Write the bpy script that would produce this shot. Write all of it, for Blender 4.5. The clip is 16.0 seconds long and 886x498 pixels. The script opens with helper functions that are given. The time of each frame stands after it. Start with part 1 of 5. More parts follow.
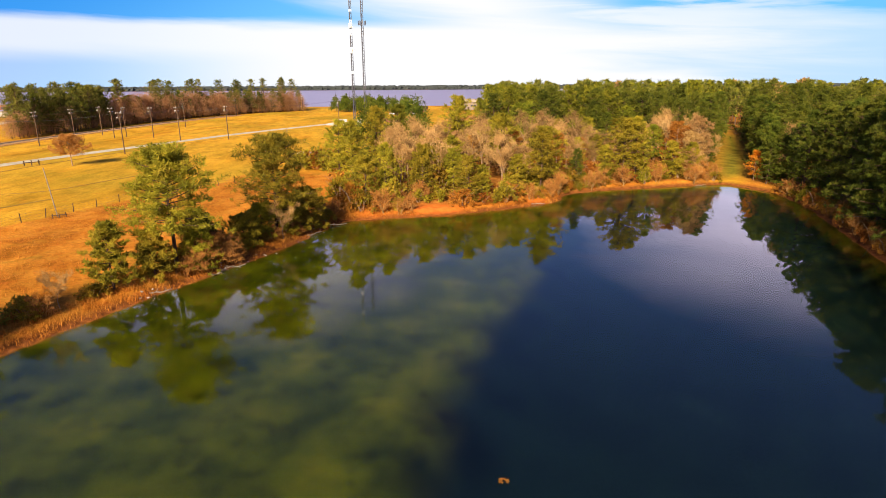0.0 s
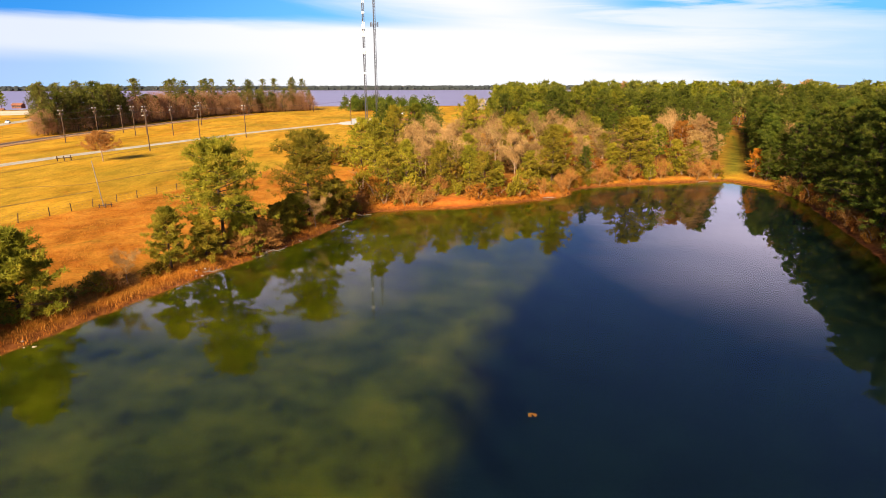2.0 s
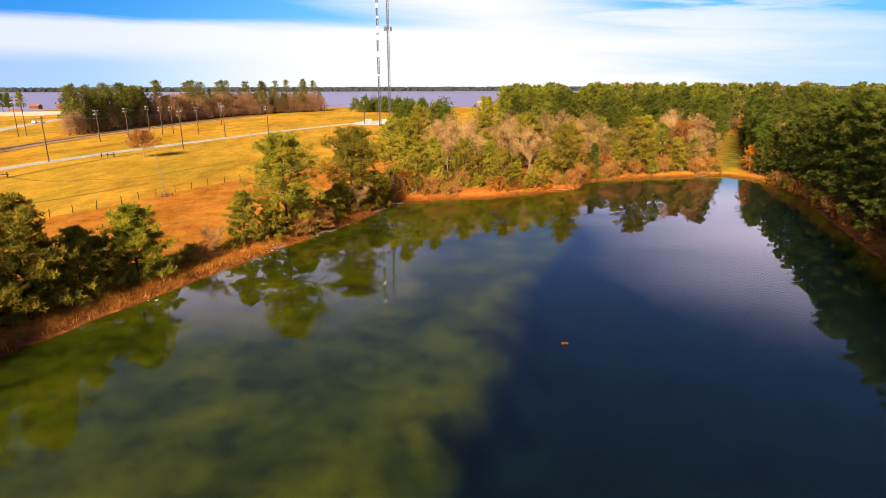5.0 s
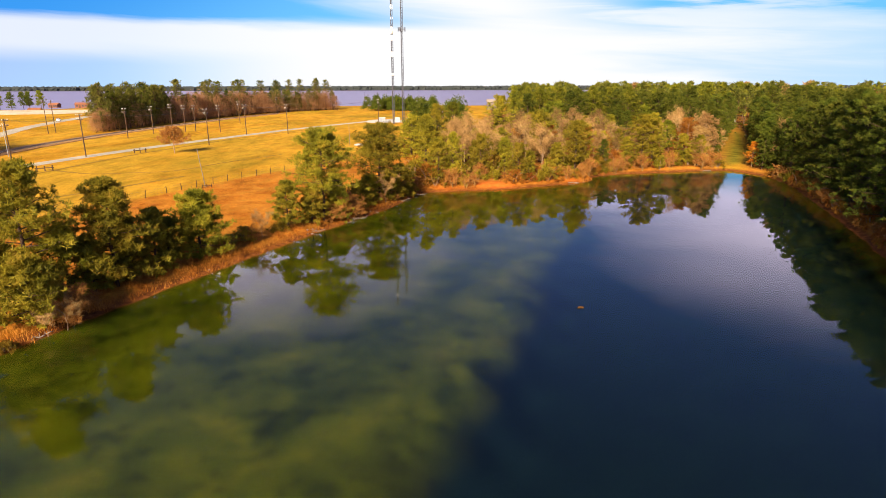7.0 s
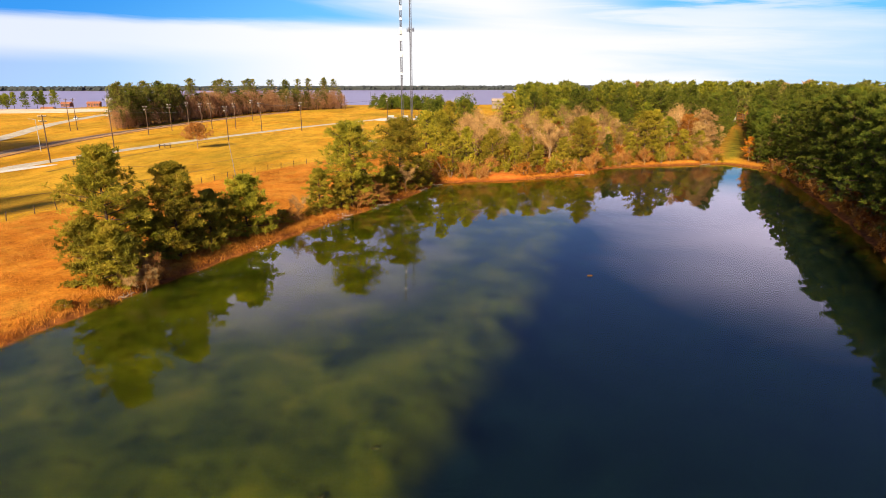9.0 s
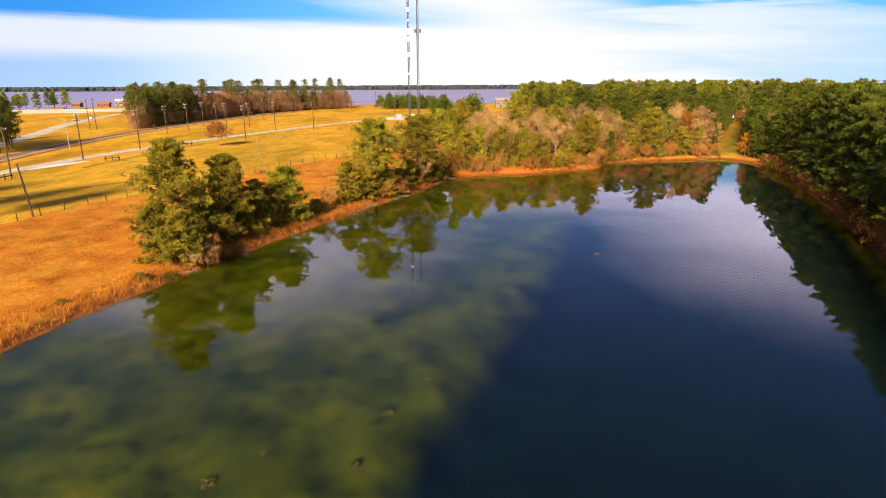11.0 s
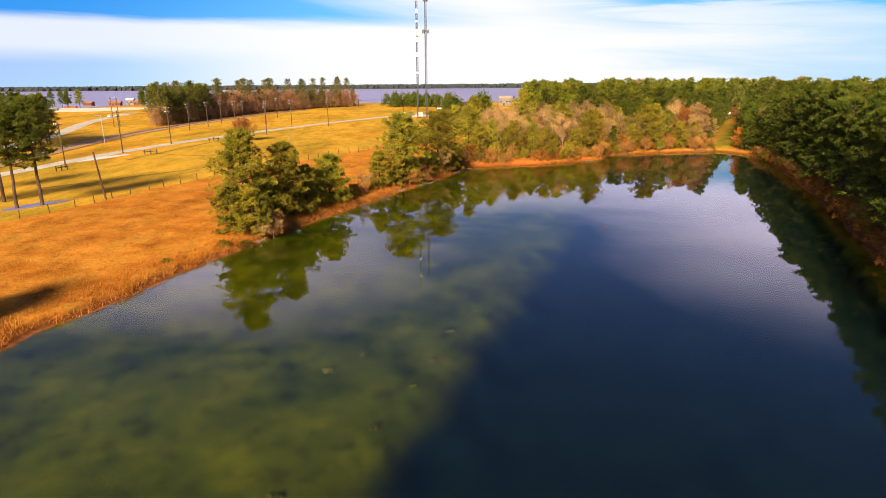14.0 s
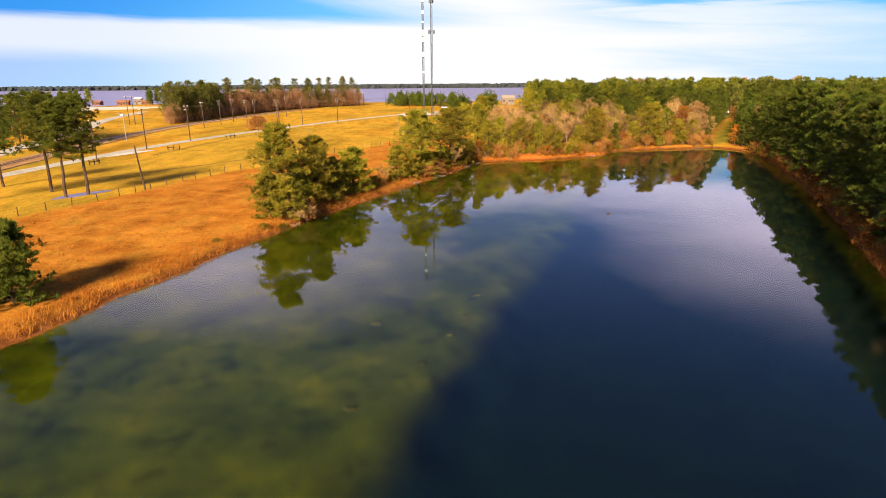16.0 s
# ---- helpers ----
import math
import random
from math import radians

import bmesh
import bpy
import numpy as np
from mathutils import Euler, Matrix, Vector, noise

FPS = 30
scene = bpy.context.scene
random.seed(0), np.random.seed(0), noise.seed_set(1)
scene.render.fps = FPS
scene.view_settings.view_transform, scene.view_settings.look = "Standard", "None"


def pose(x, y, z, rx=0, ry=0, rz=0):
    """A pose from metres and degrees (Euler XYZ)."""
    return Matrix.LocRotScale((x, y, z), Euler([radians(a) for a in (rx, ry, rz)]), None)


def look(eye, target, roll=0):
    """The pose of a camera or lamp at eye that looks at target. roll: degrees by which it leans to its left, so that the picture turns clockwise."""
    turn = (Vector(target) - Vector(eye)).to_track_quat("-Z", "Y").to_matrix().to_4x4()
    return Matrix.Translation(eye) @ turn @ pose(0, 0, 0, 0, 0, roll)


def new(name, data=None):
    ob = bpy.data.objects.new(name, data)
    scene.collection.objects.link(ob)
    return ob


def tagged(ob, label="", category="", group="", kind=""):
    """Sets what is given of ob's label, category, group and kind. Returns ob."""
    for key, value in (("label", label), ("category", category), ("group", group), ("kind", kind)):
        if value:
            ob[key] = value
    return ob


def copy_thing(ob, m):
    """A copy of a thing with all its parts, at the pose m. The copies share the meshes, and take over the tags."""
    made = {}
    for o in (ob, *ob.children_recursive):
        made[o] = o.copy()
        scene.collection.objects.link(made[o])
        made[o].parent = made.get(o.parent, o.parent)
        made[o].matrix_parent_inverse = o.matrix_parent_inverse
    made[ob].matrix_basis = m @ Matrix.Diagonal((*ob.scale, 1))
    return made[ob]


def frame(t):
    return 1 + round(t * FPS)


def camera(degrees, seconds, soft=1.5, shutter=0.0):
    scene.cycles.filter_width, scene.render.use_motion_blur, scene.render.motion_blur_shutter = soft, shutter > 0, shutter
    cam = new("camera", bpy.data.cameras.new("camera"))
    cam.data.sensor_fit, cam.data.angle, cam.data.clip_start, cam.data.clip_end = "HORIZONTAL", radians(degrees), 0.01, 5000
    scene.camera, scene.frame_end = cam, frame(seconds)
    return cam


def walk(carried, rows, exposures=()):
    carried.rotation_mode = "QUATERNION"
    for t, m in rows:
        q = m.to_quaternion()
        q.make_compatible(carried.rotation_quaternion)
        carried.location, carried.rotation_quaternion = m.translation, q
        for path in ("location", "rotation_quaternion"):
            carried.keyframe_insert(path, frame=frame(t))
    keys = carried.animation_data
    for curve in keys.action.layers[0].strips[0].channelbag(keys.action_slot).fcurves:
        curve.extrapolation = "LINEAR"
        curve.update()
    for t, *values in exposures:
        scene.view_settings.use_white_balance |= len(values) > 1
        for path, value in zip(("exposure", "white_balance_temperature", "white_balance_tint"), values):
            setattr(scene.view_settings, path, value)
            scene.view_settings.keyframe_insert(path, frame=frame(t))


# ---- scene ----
cam = camera(74.2, 16.0, 0.6)
PATH = [
    (0, (-1.078, -1.187, 19.985), (-0.893, 0.729, 19.441), -0.3),
    (0.5, (-1.661, -2.516, 19.985), (-1.479, -0.6, 19.442), -0.2),
    (1, (-2.345, -4.048, 19.97), (-2.169, -2.131, 19.427), -0.2),
    (1.5, (-3.08, -5.722, 19.974), (-2.909, -3.805, 19.43), -0.1),
    (2, (-3.916, -7.401, 20.027), (-3.745, -5.483, 19.484), -0.1),
    (2.5, (-4.81, -9.212, 20.052), (-4.638, -7.294, 19.51), -0.1),
    (3, (-5.709, -11.14, 20.084), (-5.538, -9.222, 19.542), -0.1),
    (3.5, (-6.546, -12.906, 20.135), (-6.375, -10.988, 19.596), -0.1),
    (4, (-7.37, -14.642, 20.191), (-7.201, -12.723, 19.652), -0.1),
    (6.5, (-11.477, -24.016, 20.335), (-11.325, -22.097, 19.794), -0.1),
    (7, (-12.193, -25.896, 20.255), (-12.05, -23.976, 19.713), -0.1),
    (7.5, (-12.974, -27.744, 20.145), (-12.835, -25.824, 19.603), -0.1),
    (8, (-13.793, -29.72, 20.001), (-13.655, -27.799, 19.459), -0.2),
    (8.5, (-14.603, -31.83, 19.896), (-14.466, -29.909, 19.354), -0.2),
    (9, (-15.328, -33.872, 19.81), (-15.193, -31.952, 19.268), -0.1),
    (11.5, (-19.467, -43.943, 19.951), (-19.337, -42.023, 19.406), -0.3),
    (12, (-20.277, -45.881, 19.95), (-20.146, -43.961, 19.404), -0.3),
    (12.5, (-21.08, -47.726, 20.009), (-20.948, -45.806, 19.463), -0.4),
    (13, (-21.959, -49.766, 19.957), (-21.827, -47.847, 19.409), -0.4),
    (13.5, (-22.781, -51.741, 19.877), (-22.65, -49.822, 19.33), -0.4),
    (14, (-23.58, -53.701, 19.746), (-23.449, -51.782, 19.199), -0.4),
    (14.5, (-24.332, -55.584, 19.637), (-24.202, -53.664, 19.091), -0.4),
    (15, (-25.039, -57.467, 19.6), (-24.912, -55.547, 19.053), -0.4),
    (15.5, (-25.793, -59.4, 19.601), (-25.665, -57.48, 19.053), -0.4),
    (16, (-26.71, -61.427, 19.587), (-26.581, -59.508, 19.039), -0.4),
]
walk(cam, [(t, look(eye, target, roll)) for t, eye, target, roll in PATH])

# ---- world, sun, exposure ----
SUN_EL, SUN_AZ = 28.0, 201.0          # degrees; azimuth clockwise from +Y
sun_dir = Vector((math.sin(radians(SUN_AZ)) * math.cos(radians(SUN_EL)),
                  math.cos(radians(SUN_AZ)) * math.cos(radians(SUN_EL)), math.sin(radians(SUN_EL))))
sun_data = bpy.data.lights.new("sun", "SUN")
sun_data.energy, sun_data.angle, sun_data.color = 5.0, radians(12.0), (1.0, 0.82, 0.57)
sun = new("sun", sun_data)
sun.matrix_world = look(sun_dir * 100, (0, 0, 0))
scene.view_settings.exposure = 1.37

world = bpy.data.worlds.new("world")
scene.world = world
world.use_nodes = True


def node(tree, kind, **values):
    n = tree.nodes.new(kind)
    for key, value in values.items():
        n.inputs[key.replace("_", " ")].default_value = value
    return n


def build_world():
    t = world.node_tree
    t.nodes.clear()
    L = t.links.new
    out = t.nodes.new("ShaderNodeOutputWorld")
    bg = node(t, "ShaderNodeBackground", Strength=0.115)
    sky = t.nodes.new("ShaderNodeTexSky")
    sky.sky_type, sky.sun_disc = "NISHITA", False
    sky.sun_elevation, sky.sun_rotation = radians(SUN_EL), radians(SUN_AZ)
    sky.air_density, sky.dust_density, sky.ozone_density = 1.0, 0.3, 3.0
    co = t.nodes.new("ShaderNodeTexCoord")
    sep = t.nodes.new("ShaderNodeSeparateXYZ")
    L(co.outputs["Generated"], sep.inputs[0])
    # clouds drawn on a high layer: direction over height
    up = t.nodes.new("ShaderNodeMath"); up.operation = "MAXIMUM"; up.inputs[1].default_value = 0.0
    L(sep.outputs["Z"], up.inputs[0])
    add = t.nodes.new("ShaderNodeMath"); add.operation = "ADD"; add.inputs[1].default_value = 0.07
    L(up.outputs[0], add.inputs[0])
    comb = t.nodes.new("ShaderNodeCombineXYZ")
    for i, ax in enumerate("XY"):
        dv = t.nodes.new("ShaderNodeMath"); dv.operation = "DIVIDE"
        L(sep.outputs[ax], dv.inputs[0]); L(add.outputs[0], dv.inputs[1]); L(dv.outputs[0], comb.inputs[i])
    mp = t.nodes.new("ShaderNodeMapping")
    mp.inputs["Location"].default_value = CLOUD_SHIFT
    mp.inputs["Rotation"].default_value = (0, 0, radians(18))
    mp.inputs["Scale"].default_value = (0.22, 0.42, 1)
    L(comb.outputs[0], mp.inputs[0])
    nz = node(t, "ShaderNodeTexNoise", Scale=1.0, Detail=7.0, Roughness=0.55, Distortion=0.4)
    L(mp.outputs[0], nz.inputs["Vector"])
    ramp = t.nodes.new("ShaderNodeValToRGB")
    ramp.color_ramp.elements[0].position, ramp.color_ramp.elements[1].position = CLOUD_RAMP
    def calc(op, *args, clamp=False):
        n = t.nodes.new("ShaderNodeMath"); n.operation = op; n.use_clamp = clamp
        for i, v in enumerate(args):
            if isinstance(v, (int, float)):
                n.inputs[i].default_value = v
            else:
                L(v, n.inputs[i])
        return n.outputs[0]

    def bell(v, centre, width):
        q = calc("DIVIDE", calc("SUBTRACT", v, centre), width)
        return calc("EXPONENT", calc("MULTIPLY", calc("MULTIPLY", q, q), -1.0))

    cloud = t.nodes.new("ShaderNodeSeparateXYZ")
    L(comb.outputs[0], cloud.inputs[0])
    bearing = calc("DIVIDE", cloud.outputs["X"], calc("MAXIMUM", calc("ABSOLUTE", cloud.outputs["Y"]), 0.2))
    # a bank to the north-east low down, a second bank higher up, and a clear lane between them
    low = calc("MULTIPLY_ADD", cloud.outputs["Y"], 0.38, -1.1, clamp=True)
    east = calc("MULTIPLY", calc("MULTIPLY", bell(bearing, 0.22, 0.46), low), CLOUD_EAST)
    bank = calc("MULTIPLY", bell(cloud.outputs["Y"], 2.6, 1.5), CLOUD_BANK)
    lane = calc("MULTIPLY", calc("MULTIPLY", bell(bearing, 0.22, 0.24), calc("MULTIPLY_ADD", cloud.outputs["Y"], -0.5, 2.9, clamp=True)), -0.15)
    # thinner cloud to the north-west
    sides = calc("MULTIPLY", bell(bearing, -0.95, 0.40), -0.16)
    lane = calc("ADD", lane, sides)
    total = calc("ADD", calc("ADD", calc("MULTIPLY_ADD", nz.outputs["Fac"], 0.75, 0.13), east), calc("ADD", calc("ADD", bank, lane), calc("MULTIPLY", up.outputs[0], CLOUD_UP)))
    L(total, ramp.inputs[0])
    deep = node(t, "ShaderNodeHueSaturation", Saturation=1.20, Hue=0.53, Value=0.40)
    L(sky.outputs[0], deep.inputs["Color"])
    # a long white streak low over the horizon
    veil = calc("MULTIPLY", calc("MULTIPLY_ADD", sep.outputs["Z"], -20.0, 1.0, clamp=True), 0.62)
    streak = calc("MULTIPLY", bell(calc("MULTIPLY_ADD", nz.outputs["Fac"], 0.02, sep.outputs["Z"]), 0.052, 0.017), 0.8)
    streak = calc("MAXIMUM", veil, streak)
    high = calc("ADD", ramp.outputs[0], streak, clamp=True)

    def step(v, a, b):
        n = t.nodes.new("ShaderNodeMapRange"); n.interpolation_type = "SMOOTHSTEP"
        n.inputs["From Min"].default_value, n.inputs["From Max"].default_value = a, b
        L(v, n.inputs[0])
        return n.outputs[0]

    # the northern sky low over the horizon: a blue gap to the north-west over a white band, wisps to the north-east
    azimuth = calc("MULTIPLY", calc("ARCTAN2", sep.outputs["X"], sep.outputs["Y"]), 57.3)
    height = calc("MULTIPLY", sep.outputs["Z"], 57.3)
    where = t.nodes.new("ShaderNodeCombineXYZ")
    L(calc("MULTIPLY", azimuth, 0.045), where.inputs[0]); L(calc("MULTIPLY_ADD", height, 0.50, calc("MULTIPLY", azimuth, 0.02)), where.inputs[1])
    wisp = node(t, "ShaderNodeTexNoise", Scale=1.0, Detail=7.0, Roughness=0.55, Distortion=0.5)
    L(where.outputs[0], wisp.inputs["Vector"])
    w = calc("SUBTRACT", wisp.outputs["Fac"], 0.5)
    edge = calc("ADD", calc("MULTIPLY_ADD", height, 4.2, azimuth), calc("MULTIPLY_ADD", w, 22.0, -31.0))
    rise = calc("MULTIPLY_ADD", w, 1.6, height)
    gap = calc("MULTIPLY", calc("SUBTRACT", 1.0, step(edge, -14.0, 6.0)), step(rise, 4.5, 5.9))
    gap = calc("MULTIPLY", gap, calc("SUBTRACT", 1.0, calc("MULTIPLY", step(w, 0.08, 0.20), 0.35)))
    haze = calc("MULTIPLY", calc("SUBTRACT", 1.0, step(azimuth, -27.0, -6.0)), calc("MULTIPLY_ADD", calc("SUBTRACT", 1.0, step(rise, 1.6, 3.4)), 0.42, 0.20))
    east_gap = calc("MULTIPLY", calc("MULTIPLY", step(azimuth, 8.0, 26.0), step(rise, 3.4, 6.6)), calc("MULTIPLY_ADD", step(w, -0.10, 0.08), -0.62, 0.85))
    rim = calc("MULTIPLY", step(calc("MULTIPLY_ADD", w, -40.0, azimuth), 18.0, 43.0), 0.55)
    clear = calc("ADD", calc("ADD", gap, haze, clamp=True), calc("ADD", east_gap, rim), clamp=True)
    low_white = calc("SUBTRACT", 1.0, clear)
    north = calc("MULTIPLY", calc("SUBTRACT", 1.0, step(sep.outputs["Z"], 0.130, 0.175)), step(sep.outputs["Y"], 0.15, 0.45))

    def blend(fac, a, b):
        n = t.nodes.new("ShaderNodeMix"); n.data_type = "RGBA"
        for i, v in ((0, fac), (6, a), (7, b)):
            if isinstance(v, (tuple, float)):
                n.inputs[i].default_value = v
            else:
                L(v, n.inputs[i])
        return n.outputs[2]

    low_blue = blend(step(calc("MULTIPLY_ADD", height, -2.2, azimuth), -44.0, -16.0), LOW_BLUE[0], LOW_BLUE[1])
    above = blend(high, deep.outputs[0], CLOUD_COLOUR)
    below = blend(low_white, low_blue, LOW_CLOUD)
    low_sky = blend(north, above, below)
    L(low_sky, bg.inputs["Color"])
    L(bg.outputs[0], out.inputs[0])


CLOUD_SHIFT, CLOUD_RAMP, CLOUD_COLOUR = (1.3, 0.4, 0.0), (0.53, 1.08), (11.8, 9.7, 11.5, 1)
CLOUD_EAST, CLOUD_BANK, CLOUD_UP = 0.44, 0.38, -0.44
LOW_BLUE, LOW_CLOUD = ((0.16, 1.15, 3.15, 1), (0.60, 2.0, 3.6, 1)), (3.40, 3.40, 3.48, 1)
build_world()


# ---- materials ----
def material(name):
    m = bpy.data.materials.new(name)
    m.use_nodes = True
    b = m.node_tree.nodes["Principled BSDF"]
    return m, m.node_tree, b


def noise_colour(t, vec, scale, stops, detail=6.0, rough=0.6, dist=0.0):
    """Noise through a colour ramp; stops are (position, colour)."""
    n = node(t, "ShaderNodeTexNoise", Scale=scale, Detail=detail, Roughness=rough, Distortion=dist)
    if vec is not None:
        t.links.new(vec, n.inputs["Vector"])
    r = t.nodes.new("ShaderNodeValToRGB")
    while len(r.color_ramp.elements) < len(stops):
        r.color_ramp.elements.new(0.5)
    for e, (p, c) in zip(r.color_ramp.elements, stops):
        e.position, e.color = p, (*c, 1)
    t.links.new(n.outputs["Fac"], r.inputs[0])
    return r.outputs[0], n.outputs["Fac"]


def mixed(t, a, b, fac=None, mode="MIX", value=0.5):
    m = t.nodes.new("ShaderNodeMix")
    m.data_type, m.blend_type = "RGBA", mode
    m.inputs[0].default_value = value
    if fac is not None:
        t.links.new(fac, m.inputs[0])
    for i, s in ((6, a), (7, b)):
        if isinstance(s, tuple):
            m.inputs[i].default_value = (*s, 1)
        else:
            t.links.new(s, m.inputs[i])
    return m.outputs[2]


def bumped(t, b, height, strength=0.4, distance=0.05):
    n = node(t, "ShaderNodeBump", Strength=strength, Distance=distance)
    t.links.new(height, n.inputs["Height"])
    t.links.new(n.outputs[0], b.inputs["Normal"])


def map_range(t, src, a, b, c=0.0, d=1.0):
    n = t.nodes.new("ShaderNodeMapRange")
    n.interpolation_type = "SMOOTHSTEP"
    for k, v in zip(("From Min", "From Max", "To Min", "To Max"), (a, b, c, d)):
        n.inputs[k].default_value = v
    t.links.new(src, n.inputs[0])
    return n.outputs[0]


def foliage(name, colours, translucent=0.35, rough=0.6, hue=(0.488, 0.513)):
    """Leaves: colour from leaf to leaf, from tree to tree and in soft patches."""
    m, t, b = material(name)
    geo, info = t.nodes.new("ShaderNodeNewGeometry"), t.nodes.new("ShaderNodeObjectInfo")
    r = t.nodes.new("ShaderNodeValToRGB")
    while len(r.color_ramp.elements) < len(colours):
        r.color_ramp.elements.new(0.5)
    for i, (e, c) in enumerate(zip(r.color_ramp.elements, colours)):
        e.position, e.color = i / max(1, len(colours) - 1), (*c, 1)
    n = node(t, "ShaderNodeTexNoise", Scale=0.45, Detail=3.0)
    t.links.new(geo.outputs["Position"], n.inputs["Vector"])
    ma = t.nodes.new("ShaderNodeMath"); ma.operation = "MULTIPLY_ADD"
    ma.inputs[1].default_value = 0.34
    t.links.new(geo.outputs["Random Per Island"], ma.inputs[0])
    t.links.new(map_range(t, n.outputs["Fac"], 0.3, 0.7, 0.04, 0.62), ma.inputs[2])
    t.links.new(ma.outputs[0], r.inputs[0])
    hs = t.nodes.new("ShaderNodeHueSaturation")
    t.links.new(map_range(t, info.outputs["Random"], 0, 1, *hue), hs.inputs["Hue"])
    t.links.new(map_range(t, info.outputs["Random"], 0, 1, 0.86, 1.18), hs.inputs["Value"])
    t.links.new(r.outputs[0], hs.inputs["Color"])
    b.inputs["Roughness"].default_value = rough
    b.inputs["Specular IOR Level"].default_value = 0.10
    t.links.new(hs.outputs[0], b.inputs["Base Color"])
    tr = t.nodes.new("ShaderNodeBsdfTranslucent")
    t.links.new(hs.outputs[0], tr.inputs["Color"])
    ms = t.nodes.new("ShaderNodeMixShader")
    ms.inputs[0].default_value = translucent
    out = t.nodes["Material Output"]
    t.links.new(b.outputs[0], ms.inputs[1]); t.links.new(tr.outputs[0], ms.inputs[2])
    t.links.new(ms.outputs[0], out.inputs["Surface"])
    return m


def rough_surface(name, stops, scale, rough=0.85, bump=0.3, stretch=(1, 1, 1), metal=0.0, vary=0.0):
    """A matt surface: coarse and fine noise in colour, and relief. Placed by the object's own coordinates."""
    m, t, b = material(name)
    co = t.nodes.new("ShaderNodeTexCoord")
    mp = t.nodes.new("ShaderNodeMapping"); mp.inputs["Scale"].default_value = stretch
    t.links.new(co.outputs["Object"], mp.inputs[0])
    c1, f1 = noise_colour(t, mp.outputs[0], scale, stops)
    n2 = node(t, "ShaderNodeTexNoise", Scale=scale * 9, Detail=4.0)
    t.links.new(mp.outputs[0], n2.inputs["Vector"])
    g = t.nodes.new("ShaderNodeValToRGB")
    g.color_ramp.elements[0].position, g.color_ramp.elements[1].position = 0.3, 0.7
    g.color_ramp.elements[0].color, g.color_ramp.elements[1].color = (0.72, 0.72, 0.72, 1), (1.15, 1.15, 1.15, 1)
    t.links.new(n2.outputs["Fac"], g.inputs[0])
    c = mixed(t, c1, g.outputs[0], mode="MULTIPLY", value=1.0)
    if vary:
        info = t.nodes.new("ShaderNodeObjectInfo")
        hs = t.nodes.new("ShaderNodeHueSaturation")
        t.links.new(map_range(t, info.outputs["Random"], 0, 1, 1 - vary, 1 + vary), hs.inputs["Value"])
        t.links.new(c, hs.inputs["Color"])
        c = hs.outputs[0]
    t.links.new(c, b.inputs["Base Color"])
    b.inputs["Roughness"].default_value, b.inputs["Metallic"].default_value = rough, metal
    b.inputs["Specular IOR Level"].default_value = 0.08 if rough > 0.7 else 0.5
    bumped(t, b, n2.outputs["Fac"], bump, 0.03)
    return m


PINE_GREEN = foliage("pine_needles", [(0.055, 0.064, 0.0080), (0.136, 0.146, 0.0120), (0.237, 0.235, 0.0180), (0.372, 0.325, 0.0340)], 0.42)
SHORE_PINE = foliage("shore_pine_needles", [(0.074, 0.072, 0.0077), (0.174, 0.155, 0.0136), (0.300, 0.245, 0.0204), (0.434, 0.285, 0.0383)], 0.42)
# dark needles; on the right-hand shore they stand in for shade and lens falloff
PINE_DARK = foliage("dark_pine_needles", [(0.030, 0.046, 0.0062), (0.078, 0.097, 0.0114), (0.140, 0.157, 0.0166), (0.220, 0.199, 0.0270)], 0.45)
PINE_BRIGHT = foliage("sunny_pine_needles", [(0.089, 0.076, 0.0084), (0.200, 0.170, 0.0138), (0.323, 0.256, 0.0199), (0.446, 0.318, 0.0344)], 0.4)
BUSH_GREEN = foliage("shrub_leaves", [(0.072, 0.056, 0.0066), (0.172, 0.123, 0.0104), (0.290, 0.184, 0.0171), (0.421, 0.205, 0.0285)], 0.4)
RUST_LEAF = foliage("rust_leaves", [(0.163, 0.056, 0.0096), (0.281, 0.096, 0.0144), (0.370, 0.141, 0.0200), (0.326, 0.178, 0.0400)], 0.4, 0.6, (0.495, 0.512))
ORANGE_LEAF = foliage("orange_leaves", [(0.36, 0.10, 0.010), (0.52, 0.17, 0.015), (0.62, 0.23, 0.02), (0.62, 0.30, 0.05)], 0.5, 0.6, (0.495, 0.51))
RUSSET_LEAF = foliage("russet_leaves", [(0.26, 0.105, 0.028), (0.38, 0.165, 0.042), (0.47, 0.225, 0.060), (0.50, 0.27, 0.085)], 0.45, 0.6, (0.495, 0.512))
TAN_LEAF = foliage("tan_leaves", [(0.221, 0.111, 0.043), (0.340, 0.187, 0.068), (0.425, 0.246, 0.093), (0.476, 0.297, 0.119)], 0.4, 0.6, (0.495, 0.512))
# dull grey-green: distance haze is mixed into this leaf colour
FAR_HAZE_GREEN = foliage("hazed_needles", [(0.040, 0.048, 0.050), (0.048, 0.056, 0.056), (0.056, 0.062, 0.060)], 0.2)
BARE_HAZE = foliage("leafless_crowns", [(0.361, 0.190, 0.0765), (0.475, 0.271, 0.1125), (0.551, 0.342, 0.1530), (0.598, 0.418, 0.2070)], 0.6, 0.6, (0.485, 0.512))
# far pines: greens lifted in the colour itself to suggest haze
FAR_HAZE_PINE = foliage("hazed_pine_needles", [(0.058, 0.070, 0.0140), (0.133, 0.145, 0.0240), (0.223, 0.220, 0.0380), (0.329, 0.290, 0.0550)], 0.5)
DRY_GRASS = foliage("dry_grass", [(0.36, 0.130, 0.0150), (0.46, 0.180, 0.0220), (0.53, 0.235, 0.0330), (0.58, 0.30, 0.0600)], 0.35, 0.9)
